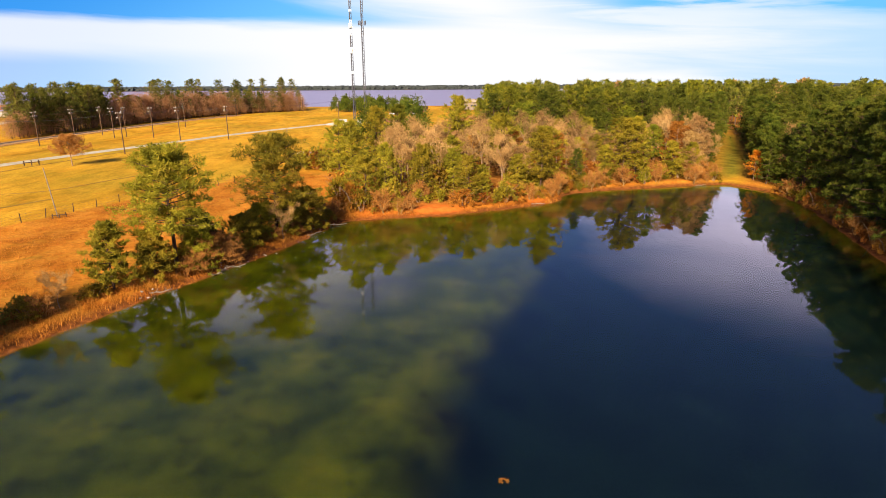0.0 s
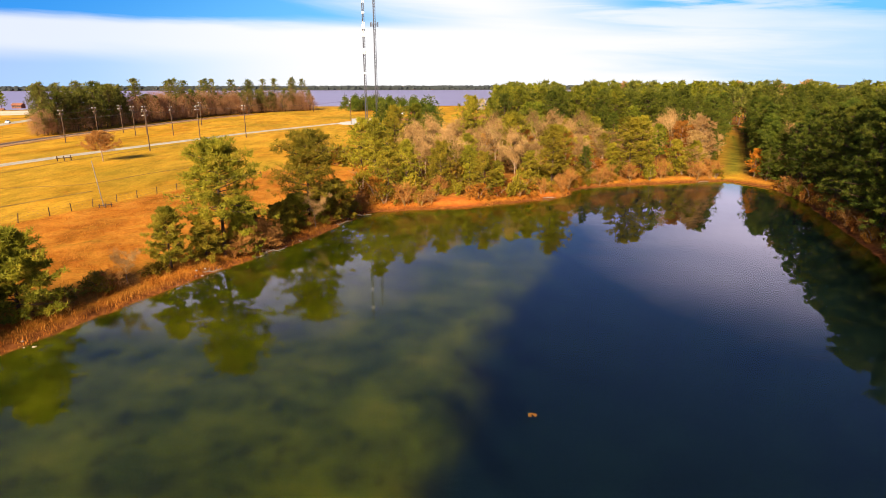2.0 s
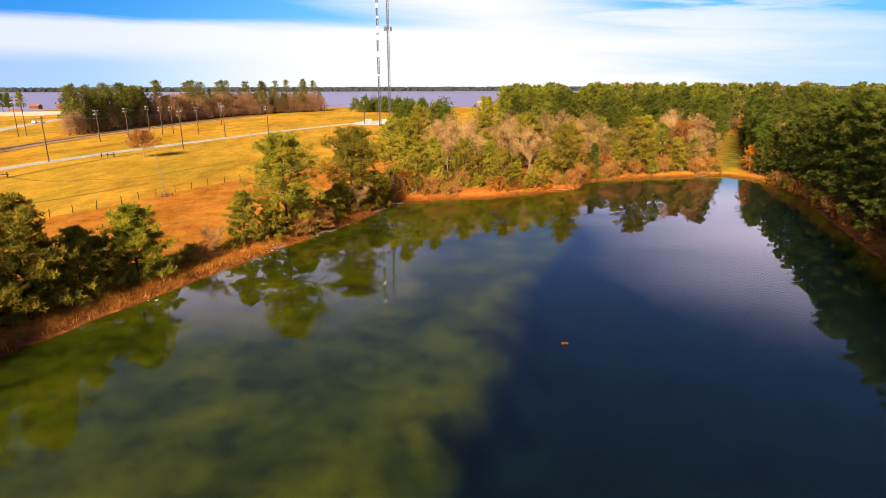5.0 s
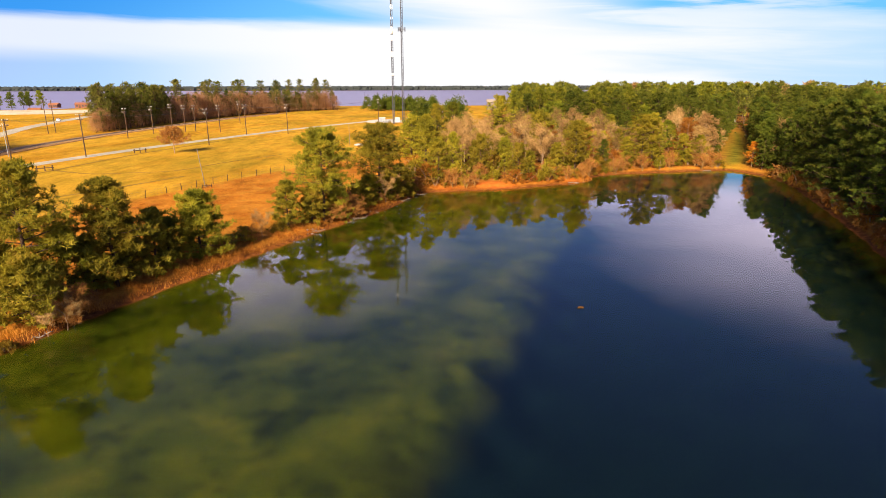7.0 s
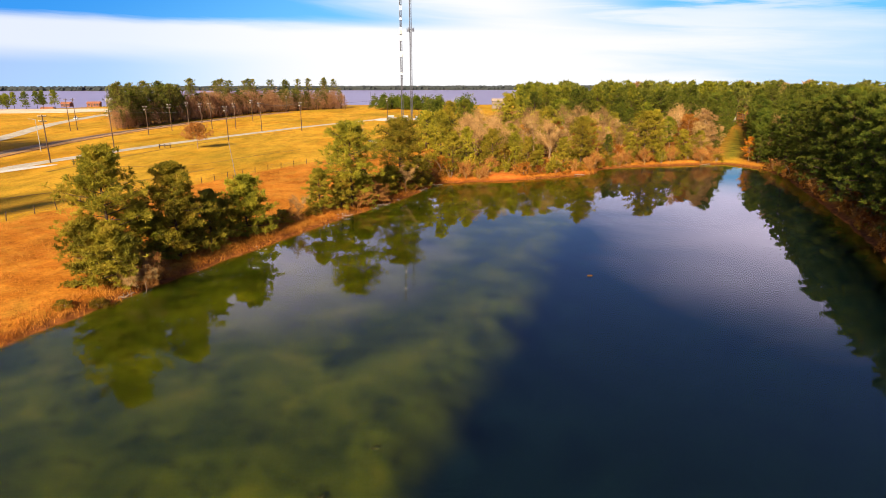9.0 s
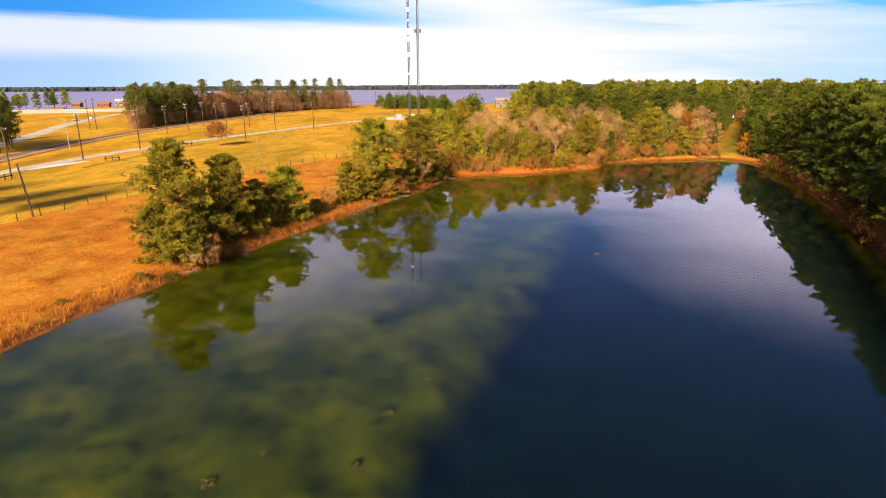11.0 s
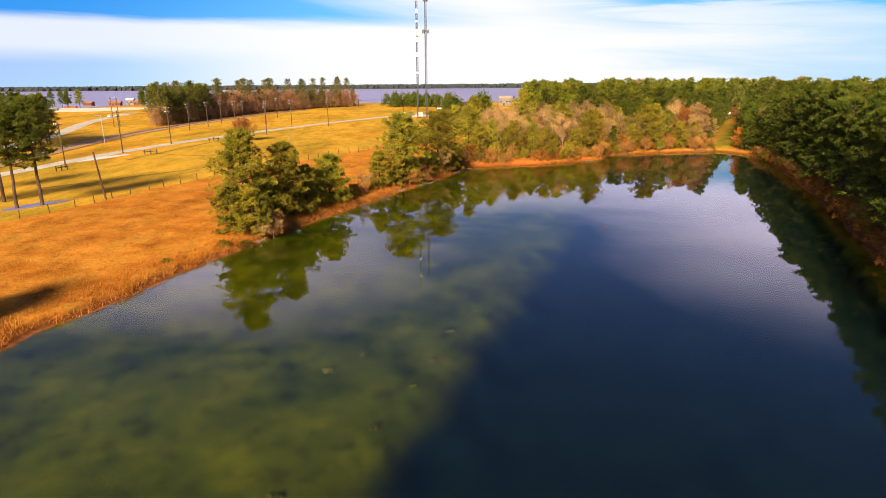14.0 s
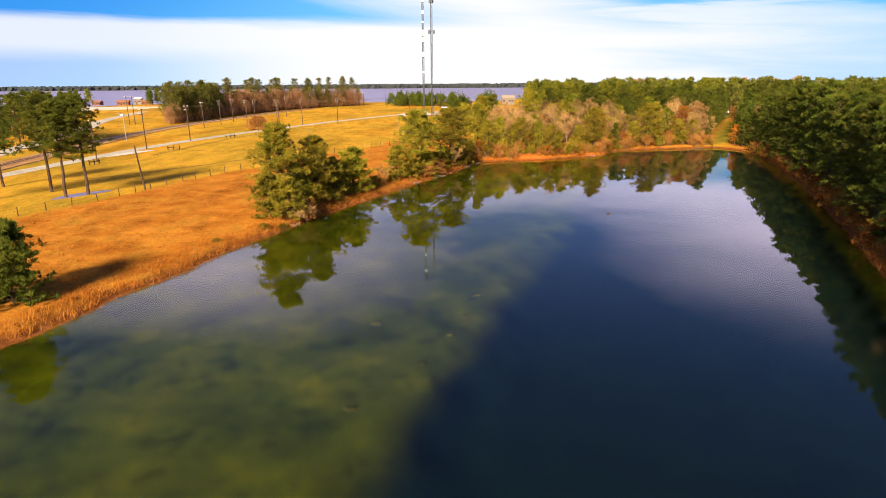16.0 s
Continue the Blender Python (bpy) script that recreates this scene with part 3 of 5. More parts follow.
def pine_shape(seed, height, spread, bare=0.3, limbs=34, clumps=6, count=20, leaf=0.42, sides=6, lean=0.03, puff=0.11, inner=0.35, wide=0.17):
    """Trunk with limbs, and crown of needle sprays in layered clumps, for a pine that stands at the origin."""
    rng, rnd = np.random.default_rng(seed), random.Random(seed)
    wood = Soup()
    r0 = 0.0135 * height + 0.03
    bend = [(0.0, 0.0)]
    for _ in range(7):
        bend.append((bend[-1][0] + rnd.gauss(0, lean) * height / 8, bend[-1][1] + rnd.gauss(0, lean) * height / 8))
    axis = [Vector((bx, by, height * 0.97 * i / 7)) for i, (bx, by) in enumerate(bend)]
    wood.tube(axis, [r0 * (1 - 0.9 * (i / 7) ** 1.2) + 0.015 for i in range(8)], sides)
    centres, radii = [], []
    for k in range(limbs):
        u = (k + rnd.random()) / limbs
        h = bare + (1 - bare) * u ** 0.9
        i = min(6, int(h * 7))
        at = axis[i].lerp(axis[i + 1], h * 7 - i)
        # rounded open profile: widest a third of the way up the crown
        c = (h - bare) / (1 - bare)
        reach = math.sqrt(max(0.05, 1 - ((c - 0.28) / 0.74) ** 2)) * (1 - 0.18 * c)
        length = spread * reach * rnd.choice((rnd.uniform(0.55, 0.85), rnd.uniform(0.85, 1.12)))
        turn, rise = 2.4 * k + rnd.uniform(-0.5, 0.5), rnd.uniform(-0.12, 0.28) + 0.5 * c
        way = Vector((math.cos(turn), math.sin(turn), rise)).normalized()
        mid, end = at + way * length * 0.55 + Vector((0, 0, -0.04 * length)), at + way * length
        if length > 0.5:
            wood.tube([at, mid, end], [r0 * 0.30 * (1 - 0.6 * c) + 0.012, r0 * 0.18 + 0.008, 0.008], 4)
        for j in range(clumps):
            s = inner + (1 - inner) * (j + rnd.random()) / clumps
            p = at + way * length * s + Vector((rnd.gauss(0, 1), rnd.gauss(0, 1), rnd.gauss(0, 0.45))) * 0.16 * length
            centres.append(tuple(p)); radii.append(rnd.uniform(0.55, 1.2) * (puff * spread + 0.09))
    for j in range(3 + clumps):
        centres.append(tuple(axis[-1] + Vector((rnd.gauss(0, 0.2), rnd.gauss(0, 0.2), rnd.uniform(-0.8, 0.25)))))
        radii.append(0.12 * spread + 0.1)
    crown = leaf_cloud(rng, centres, radii, count, leaf, 0.72, 0.40, wide)
    return wood.mesh(), (crown[0].tolist(), crown[1].tolist())


def bush_shape(seed, height, spread, count=26, blobs=30, leaf=0.26):
    """A shrub: several stems from the ground and leafy clumps down to the grass."""
    rng, rnd = np.random.default_rng(seed), random.Random(seed)
    wood, centres, radii = Soup(), [], []
    for k in range(7):
        a, q = rnd.uniform(0, 6.28), rnd.uniform(0.3, 0.9)
        end = Vector((math.cos(a) * spread * q, math.sin(a) * spread * q, height * rnd.uniform(0.5, 0.9)))
        wood.tube([(0.1 * math.cos(a), 0.1 * math.sin(a), -0.1), end * 0.5 + Vector((0, 0, 0.15 * height)), end], [0.05, 0.035, 0.012], 4)
    for k in range(blobs):
        a, q, h = rnd.uniform(0, 6.28), math.sqrt(rnd.random()), rnd.random()
        w = spread * q * (1 - 0.55 * h ** 1.6)
        centres.append((math.cos(a) * w, math.sin(a) * w, height * (0.1 + 0.82 * h * (1 - 0.35 * q * q))))
        radii.append(rnd.uniform(0.16, 0.3) * (spread + height) / 2)
    crown = leaf_cloud(rng, centres, radii, count, leaf, 0.85, 0.2)
    return wood.mesh(), (crown[0].tolist(), crown[1].tolist())


def bare_shape(seed, height, spread, levels=4, forks=4, stems=1, low=0.25, haze=7):
    """A leafless tree: trunk and limbs, and a haze of fine twigs."""
    rnd, rng = random.Random(seed), np.random.default_rng(seed)
    wood, twig, tips = Soup(), Soup(), []

    def grow(p, way, length, r, level):
        mid = p + way * length * 0.5 + Vector((rnd.gauss(0, 1), rnd.gauss(0, 1), rnd.gauss(0, 0.4))) * length * 0.05
        end = p + way * length
        if level < 2:
            wood.tube([p, mid, end], [r, r * 0.8, r * 0.55], 6 if level == 0 else 4)
        else:
            twig.tube([p, mid, end] if level == 2 else [p, end], [r, r * 0.8, r * 0.5] if level == 2 else [r, r * 0.5], 3)
        if level >= levels:
            tips.append(tuple(end))
            return
        for k in range(forks + (level > 1)):
            s = rnd.uniform(low if level == 0 else 0.3, 1.0) if k else 1.0
            at = p.lerp(mid, s * 2) if s < 0.5 else mid.lerp(end, s * 2 - 1)
            side = Vector((rnd.gauss(0, 1), rnd.gauss(0, 1), rnd.gauss(0.25, 0.5))).normalized()
            w = (way * rnd.uniform(0.7, 1.1) + side * (0.75 * spread)).normalized()
            grow(at, w, length * rnd.uniform(0.45, 0.68), max(0.011, r * 0.5), level + 1)

    for k in range(stems):
        a = rnd.uniform(0, 6.28)
        w = Vector((math.cos(a) * 0.3 * (stems > 1), math.sin(a) * 0.3 * (stems > 1), 1)).normalized()
        grow(Vector((math.cos(a), math.sin(a), 0)) * 0.15 * (stems > 1) + Vector((0, 0, -0.15)), w, height * rnd.uniform(0.42, 0.5), 0.0095 * height + 0.015, 0)
    # the finest twigs at the ends
    twig.arrays(*leaf_cloud(rng, tips, [0.05 * height] * len(tips), haze, 0.05 * height, 0.9, 0.5, 0.045))
    return wood.mesh(), twig.mesh()


def plant(name, shape, mats, names, label, category, group=""):
    ob = thing(name, label, category, group)
    for n, s, m in zip(names, shape, mats):
        p = part(n, s, m, ob)
        if n in ("crown", "foliage", "canopy"):
            p["kind"] = "stuff"
    return ob


class Kind:
    """One shape of plant: the first call of put() places the built one, later calls place copies."""

    def __init__(self, name, shape, mats, names, label, category, group):
        self.args, self.shape, self.first = (name, shape, mats, names, label, category, group), shape, None

    def put(self, x, y, scale=1.0, turn=0.0, tall=1.0, sink=0.12, label=""):
        m = Matrix.Translation((x, y, ground_z(x, y) - sink)) @ Matrix.Rotation(radians(turn), 4, "Z")
        if self.first is None:
            self.first = plant(*self.args)
            self.first.matrix_basis = m
            ob = self.first
        else:
            self.first.scale, keep = (1, 1, 1), tuple(self.first.scale)
            ob = copy_thing(self.first, m)
            self.first.scale = keep
        ob.scale = (scale, scale, scale * tall)
        if label:
            ob["label"] = label
        return ob


TREE = ("trunk", "crown")
SHORE_PINES = "pines on the pond bank"
WOOD_PINES = "pines of the woods"


def shore_trees():
    """The pines and shrubs that stand singly along the open bank."""
    def pine(seed, x, y, h, w, bare, mat, label, limbs=64, clumps=15, count=28, leaf=0.25):
        k = Kind("pine_tree", pine_shape(seed, h, w, bare, limbs, clumps, count, leaf, 8, 0.03, 0.072, 0.38, 0.19), (BARK, mat), TREE, label, "tree", SHORE_PINES)
        return k.put(x, y, 1.0, seed * 37)
    pine(1, -23.5, 60.6, 13.4, 5.2, 0.34, SHORE_PINE, "tall rounded pine on the grassy pond bank")
    pine(2, -15.8, 76.2, 13.1, 5.8, 0.24, SHORE_PINE, "tall pine with long side limbs on the bank")
    pine(3, -27.9, 55.8, 6.7, 2.5, 0.05, SHORE_PINE, "small pointed pine beside the pond", 40, 13, 28, 0.23)
    pine(4, -25.0, 58.6, 5.4, 2.4, 0.05, PINE_BRIGHT, "low bushy pine beside the pond", 38, 13, 28, 0.23)
    pine(5, -45.0, 25.6, 13.2, 4.6, 0.12, SHORE_PINE, "large leafy pine at the pond's edge")
    pine(6, -40.6, 32.0, 11.0, 3.9, 0.10, SHORE_PINE, "dark pine in a group at the pond's edge")
    pine(7, -35.6, 42.0, 8.0, 3.5, 0.08, SHORE_PINE, "smaller pine at the edge of a group")
    pine(8, -38.6, 36.6, 7.0, 2.8, 0.05, SHORE_PINE, "low dark pine between taller ones", 38, 13, 28, 0.23)
    pine(9, -43.3, 22.6, 6.0, 3.2, 0.03, SHORE_PINE, "low leafy pine under a larger one", 40, 13, 28, 0.23)
    pine(10, -12.0, 79.8, 6.2, 3.0, 0.06, PINE_BRIGHT, "low bright pine under a tall one", 40, 13, 28, 0.23)
    pine(11, -22.4, 66.8, 5.0, 2.8, 0.05, PINE_DARK, "low spreading pine on the bank", 38, 13, 28, 0.23)
    pine(12, -61.6, -10.0, 7.6, 3.0, 0.04, PINE_DARK, "dark pine on the bank")
    pine(13, -70.0, -22.0, 10.0, 4.0, 0.1, PINE_DARK, "dark pine on the bank")
    pine(14, -21.9, 63.0, 4.6, 2.8, 0.04, SHORE_PINE, "low spreading pine under a tall one", 38, 13, 28, 0.23)
    pine(15, -18.6, 70.0, 4.2, 2.4, 0.04, PINE_BRIGHT, "low bushy pine on the bank", 38, 13, 28, 0.23)
    # low pines that close the group at the water's edge
    for s, x, y, h, w in ((51, -43.2, 28.4, 7.4, 2.9), (52, -42.0, 30.4, 5.6, 2.6), (53, -38.0, 38.8, 5.4, 2.4), (54, -46.0, 23.4, 6.6, 3.0), (55, -40.2, 34.4, 6.2, 2.7), (56, -14.2, 77.4, 4.6, 2.6), (57, -17.4, 74.6, 4.4, 2.4)):
        pine(s, x, y, h, w, 0.03, SHORE_PINE, "low leafy pine filling a group on the bank", 38, 13, 28, 0.23)
    # park pines with bare trunks beyond the fence
    for s, x, y, h, w in ((21, -80.7, 41.8, 16.8, 4.0), (22, -83.4, 39.9, 16.0, 3.8), (23, -88.8, 45.5, 17.0, 4.4), (24, -96, 35, 17, 4.4), (25, -101, 52, 15, 4)):
        k = Kind("pine_tree", pine_shape(s, h, w, 0.42, 46, 13, 28, 0.30, 8, 0.03, 0.07, 0.35, 0.14), (BARK, PINE_DARK), TREE, "tall park pine with a bare lower trunk", "tree", "park pines")
        k.put(x, y)
    # a stand beyond the railway
    stand = [Kind("pine_tree", pine_shape(s, 15, 4.4, b, 48, 7, 24, 0.32, 6), (BARK, PINE_DARK), TREE, "tall dark pine beyond the railway", "tree", "pines beyond the railway") for s, b in ((26, 0.30), (27, 0.2), (28, 0.12))]
    for i, (x, y, s) in enumerate(((-131.5, 129, 0.9), (-134, 136, 1.0), (-136, 143, 1.05), (-139, 150, 1.0), (-136.5, 131, 1.0), (-141, 138, 1.1), (-144, 146, 1.05), (-143, 155, 0.95), (-148, 136, 1.05), (-151, 148, 1.1), (-150, 160, 1.0), (-157, 142, 1.1), (-159, 156, 1.05), (-156, 170, 0.95), (-165, 150, 1.1), (-168, 166, 1.0))):
        stand[i % 3].put(x, y, s, 67 * i)
    bush = Kind("shrub", bush_shape(31, 2.6, 2.0, 46, 34, 0.2), (BARE_BARK, BUSH_GREEN), ("stem", "foliage"), "rounded green shrub on the pond bank", "shrub", "bank shrubs")
    for x, y, s, tall in ((-43.4, 18.8, 0.55, 0.8), (-28.8, 53.6, 0.8, 0.8), (-33.9, 45.2, 0.7, 1.0), (-23.4, 62.2, 0.9, 1.0), (-17.6, 72.5, 0.8, 0.9),
                          (-32.2, 48.8, 0.95, 0.9), (-50.0, 10.5, 0.35, 0.7), (-59.6, -9.0, 0.5, 0.7), (-10.2, 84.3, 0.9, 0.9), (-45.8, 17.5, 0.5, 0.7)):
        bush.put(x, y, s, 77 * x, tall)
    twiggy = Kind("bare_shrub", bare_shape(41, 3.6, 1.2, 4, 4, 5, 0.1, 1), (RED_TWIG, RED_TWIG), ("stem", "canopy"), "tangled leafless reddish shrub at the waterline", "shrub", "bare shrubs")
    for x, y, s in ((-21.5, 61.9, 1.35), (-20.0, 63.9, 1.35), (-18.8, 65.6, 1.2), (-21.0, 64.0, 1.3), (-22.6, 60.2, 0.8), (-41.4, 23.9, 1.25), (-40.4, 26.6, 0.7), (-33.4, 44.2, 0.6), (-13.2, 77.2, 0.7), (-9.3, 86.8, 0.9), (-31.0, 49.2, 0.8), (-15.6, 73.6, 0.6)):
        twiggy.put(x, y, s, 53 * x)
    snag = Kind("bare_tree", bare_shape(43, 6.0, 0.8, 4, 4), (BARE_BARK, TWIG), ("trunk", "canopy"), "small grey leafless tree on the bank", "tree", "bare trees")
    for x, y, s in ((-14.6, 74.3, 0.95), (-30.4, 50.8, 0.7), (-11.0, 83.6, 0.6), (-40.9, 22.9, 0.62), (-41.8, 21.6, 0.55)):
        snag.put(x, y, s, 31 * y)


shore_trees()


BACK = []          # places of the pines behind the front rows


def woods():
    """Mixed woods behind the far bank and the pine forest along the right-hand shore."""
    rnd = random.Random(5)
    pines = []
    for i, (h, w, bare, mat) in enumerate(((15, 4.4, 0.22, PINE_BRIGHT), (17, 4.3, 0.36, PINE_GREEN), (13, 4.6, 0.12, PINE_BRIGHT), (18.5, 4.6, 0.40, PINE_GREEN), (16, 4.3, 0.22, PINE_DARK), (11, 3.6, 0.06, PINE_BRIGHT))):
        pines.append((h, Kind("pine_tree", pine_shape(100 + i, h, w, bare, 44, 10, 18, 0.34, 6, 0.03, 0.085, 0.35, 0.20), (BARK, mat), TREE, "pine in the mixed woods behind the pond", "tree", WOOD_PINES)))
    bares = [(h, Kind("bare_tree", bare_shape(200 + i, h, sp, 4, 4, 1, 0.25, 4), (BARE_BARK, TWIG), ("trunk", "canopy"), "leafless pinkish-grey tree in the woods", "tree", "bare trees")) for i, (h, sp) in enumerate(((11, 0.72), (9, 0.85), (12, 0.62)))]
    leafy = []
    for i, (mat, lab) in enumerate(((RUST_LEAF, "tree with rusty orange winter leaves"), (TAN_LEAF, "tree with dry tan leaves"), (ORANGE_LEAF, "small tree with bright orange leaves"))):
        leafy.append(Kind("leafy_tree", pine_shape(300 + i, 9, 3.2, 0.15, 36, 6, 24, 0.28), (BARE_BARK, mat), TREE, lab, "tree", "autumn trees"))
    shrub = [Kind("shrub", bush_shape(330 + i, 3.0, 2.2, 26, 26, 0.29), (BARE_BARK, mat), ("stem", "foliage"), lab, "shrub", "wood-edge shrubs") for i, (mat, lab) in enumerate(((BUSH_GREEN, "green shrub at the wood's edge"), (RUST_LEAF, "rusty shrub at the wood's edge"), (PINE_BRIGHT, "bright green shrub at the water")))]
    spots = []

    def free(x, y, gap):
        if any((x - a) ** 2 + (y - b) ** 2 < gap * gap for a, b in spots):
            return False
        spots.append((x, y))
        return True

    def tree(kind, h, x, y, tall=None):
        s = (tall or h * rnd.uniform(0.85, 1.1)) / h
        kind.put(x, y, s, rnd.uniform(0, 360), rnd.uniform(0.95, 1.08))
        spots.append((x, y))

    # pines along the far bank, by eye along the waterline: place and height
    for x, y, h, i in ((-4.4, 91.5, 8.6, 2), (-1.2, 93.6, 9.4, 0), (-6.5, 97, 12.2, 0), (-9.5, 106, 12.5, 0), (5.0, 97.5, 8.6, 2), (12.3, 93.6, 8.2, 2), (14.8, 94.8, 6.4, 5), (10.5, 99, 8.0, 0),
                       (21.6, 98.4, 7.6, 5), (26.6, 101.5, 11.0, 0), (28.6, 105.5, 11.8, 2), (46.0, 112.0, 12.8, 2), (49.2, 113.4, 13.2, 0), (42.0, 111.5, 7.0, 5), (57.0, 113.6, 8.0, 5), (61.0, 113.4, 7.0, 2), (53.8, 116, 10, 1),
                       (35.5, 108.8, 7.0, 4), (-3, 118, 13.5, 0), (1.5, 126, 13.5, 1)):
        hh, k = pines[i]
        tree(k, hh, x, y, h)
    # small growth at the water there
    for _ in range(84):
        u = rnd.random()
        i = rnd.uniform(18, 28)
        a, b = np.array(SHORE[int(i)]), np.array(SHORE[int(i) + 1])
        p = a + (b - a) * (i % 1) + np.array([rnd.uniform(-1, 1), rnd.uniform(1.4, 11)])
        if 3.5 < p[0] < 10.5 and p[1] < 95:
            continue
        if ground_z(p[0], p[1]) > 0.25 and free(p[0], p[1], 1.2):
            shrub[0 if u < 0.45 else (1 if u < 0.72 else 2)].put(p[0], p[1], rnd.uniform(0.45, 1.0), rnd.uniform(0, 360), rnd.uniform(0.8, 1.3))
    # thick green brush under the first pines
    n = 0
    while n < 34:
        x, y = rnd.uniform(-9, 62), rnd.uniform(89, 118)
        if 0.3 < ground_z(x, y) and land(np.array([x]), np.array([y]))[1][0] < 14 and not (3.2 < x < 10 and y < 94) and free(x, y, 1.3):
            shrub[rnd.choice((0, 1, 2))].put(x, y, rnd.uniform(0.8, 1.5), rnd.uniform(0, 360), rnd.uniform(0.8, 1.2))
            n += 1
    # leafless brush along that bank
    brush = Kind("bare_shrub", bare_shape(47, 3.2, 1.15, 3, 5, 4, 0.1, 3), (TWIG, RED_TWIG), ("stem", "canopy"), "leafless brown brush at the wood's edge", "shrub", "bare shrubs")
    for _ in range(90):
        i = rnd.uniform(18, 28.4)
        a, b = np.array(SHORE[int(i)]), np.array(SHORE[int(i) + 1])
        p = a + (b - a) * (i % 1) + np.array([rnd.uniform(-1, 1), 1.0 + 11 * rnd.random() ** 1.8])
        if not (3.5 < p[0] < 10 and p[1] < 94) and ground_z(p[0], p[1]) > 0.2 and free(p[0], p[1], 0.9):
            brush.put(p[0], p[1], rnd.uniform(0.6, 1.6), rnd.uniform(0, 360))
    # belt of leafless trees behind them
    n = 0
    while n < 165:
        x, y = rnd.uniform(-5, 80), rnd.uniform(97, 166)
        if x < -5 + (y - 97) * 0.22 or abs(x - 67 - LANE * (y - 108)) < 5 - 0.03 * (y - 108) or (x > 45 and rnd.random() < 0.6):
            continue
        if ground_z(x, y) > 0.4 and free(x, y, 2.3):
            h, k = bares[rnd.randrange(3)]
            u = rnd.random()
            if u < 0.13:
                tree(leafy[int(rnd.random() < 0.7)], 9, x, y, rnd.uniform(5, 9))
            elif u < 0.27:
                hh, kk = pines[rnd.choice((0, 2, 5))]
                tree(kk, hh, x, y, rnd.uniform(6, 10))
            else:
                tree(k, h, x, y, h * rnd.uniform(0.7, 1.05))
            n += 1
    # a few pines among them
    n = 0
    while n < 10:
        x, y = rnd.uniform(0, 66), rnd.uniform(108, 178)
        if x > -5 + (y - 97) * 0.25 and ground_z(x, y) > 0.5 and free(x, y, 3.0) and abs(x - 67 - LANE * (y - 108)) > 6:
            h, k = pines[rnd.choice((0, 1, 2, 4))]
            tree(k, h, x, y, rnd.uniform(10, 15.5))
            n += 1
    # rusty edge by the clearing
    for x, y, h, i in ((62.5, 116, 9.5, 1), (66.5, 121, 11, 1), (62, 122, 11, 0), (69, 127, 11, 1), (72.9, 110.2, 5.8, 2), (75.6, 111.8, 5.2, 0), (61, 113.2, 6, 1), (72, 133, 11, 1)):
        tree(leafy[i], 9, x, y, h)
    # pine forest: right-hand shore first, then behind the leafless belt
    # this shore's dimness is put into the needle colour
    low = [(h, Kind("pine_tree", pine_shape(140 + i, h, w, bare, 46, 11, 30, 0.30, 6, 0.03, 0.068, 0.32, 0.125), (BARK, PINE_DARK), TREE, "tall pine on the right-hand shore with shade-darkened needles", "tree", WOOD_PINES)) for i, (h, w, bare) in enumerate(((19.0, 4.5, 0.14), (19.5, 4.2, 0.24), (18.5, 4.8, 0.08), (13, 3.8, 0.05)))]
    bank = np.array(SHORE[29:39], float)
    run = np.r_[0, np.cumsum(np.linalg.norm(np.diff(bank, axis=0), axis=1))]

    def ashore(near, far, power=1.0, upto=150.0):
        """A place behind the right-hand shore, even along its length."""
        u = rnd.uniform(0, upto)
        return np.array([np.interp(u, run, bank[:, 0]), np.interp(u, run, bank[:, 1])]) + np.array([0.9, -0.43]) * (near + (far - near) * rnd.random() ** power)

    def in_lane(x, y, half):
        return abs(x - 67 - LANE * (y - 108)) < half and y > 100

    # front row: lower towards the far corner
    u = 0.0
    while u < 150:
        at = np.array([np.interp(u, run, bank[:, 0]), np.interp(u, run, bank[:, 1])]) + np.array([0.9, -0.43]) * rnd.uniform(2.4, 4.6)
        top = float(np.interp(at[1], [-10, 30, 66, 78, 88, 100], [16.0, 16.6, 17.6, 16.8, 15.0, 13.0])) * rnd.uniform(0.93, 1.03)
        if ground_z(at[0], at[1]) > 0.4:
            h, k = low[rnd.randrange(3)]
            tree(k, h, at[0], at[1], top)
        u += rnd.uniform(2.3, 3.4)
    # both sides of the mown lane
    for side, first in ((1, 115.0), (-1, 126.0)):
        y = first
        while y < 222:
            x = 67 + LANE * (y - 108) + side * (7.0 - 0.02 * (y - 108) + rnd.uniform(0, 2.5))
            if ground_z(x, y) > 0.4:
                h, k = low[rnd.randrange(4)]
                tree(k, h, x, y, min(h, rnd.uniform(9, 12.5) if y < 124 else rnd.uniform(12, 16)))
            y += rnd.uniform(2.6, 4.0)
    # younger trees round the far corner
    for x, y, h in ((72.6, 105.6, 8.5), (74.8, 108.6, 10.0), (75.2, 103.2, 11.0), (77.4, 112.4, 11.0), (79.4, 116.6, 12.5), (77.6, 106.4, 12.5), (81.5, 111, 13.5)):
        tree(low[3][1], 13, x, y, h)
    n = 0
    while n < 64:
        x, y = ashore(4.5, 10.5)
        if ground_z(x, y) > 0.45 and free(x, y, 2.5) and not in_lane(x, y, 5):
            h, k = low[rnd.choice((0, 1, 2, 0, 1, 2, 3))]
            tree(k, h, x, y, h * rnd.uniform(0.80, 0.92))
            n += 1
    n = 0
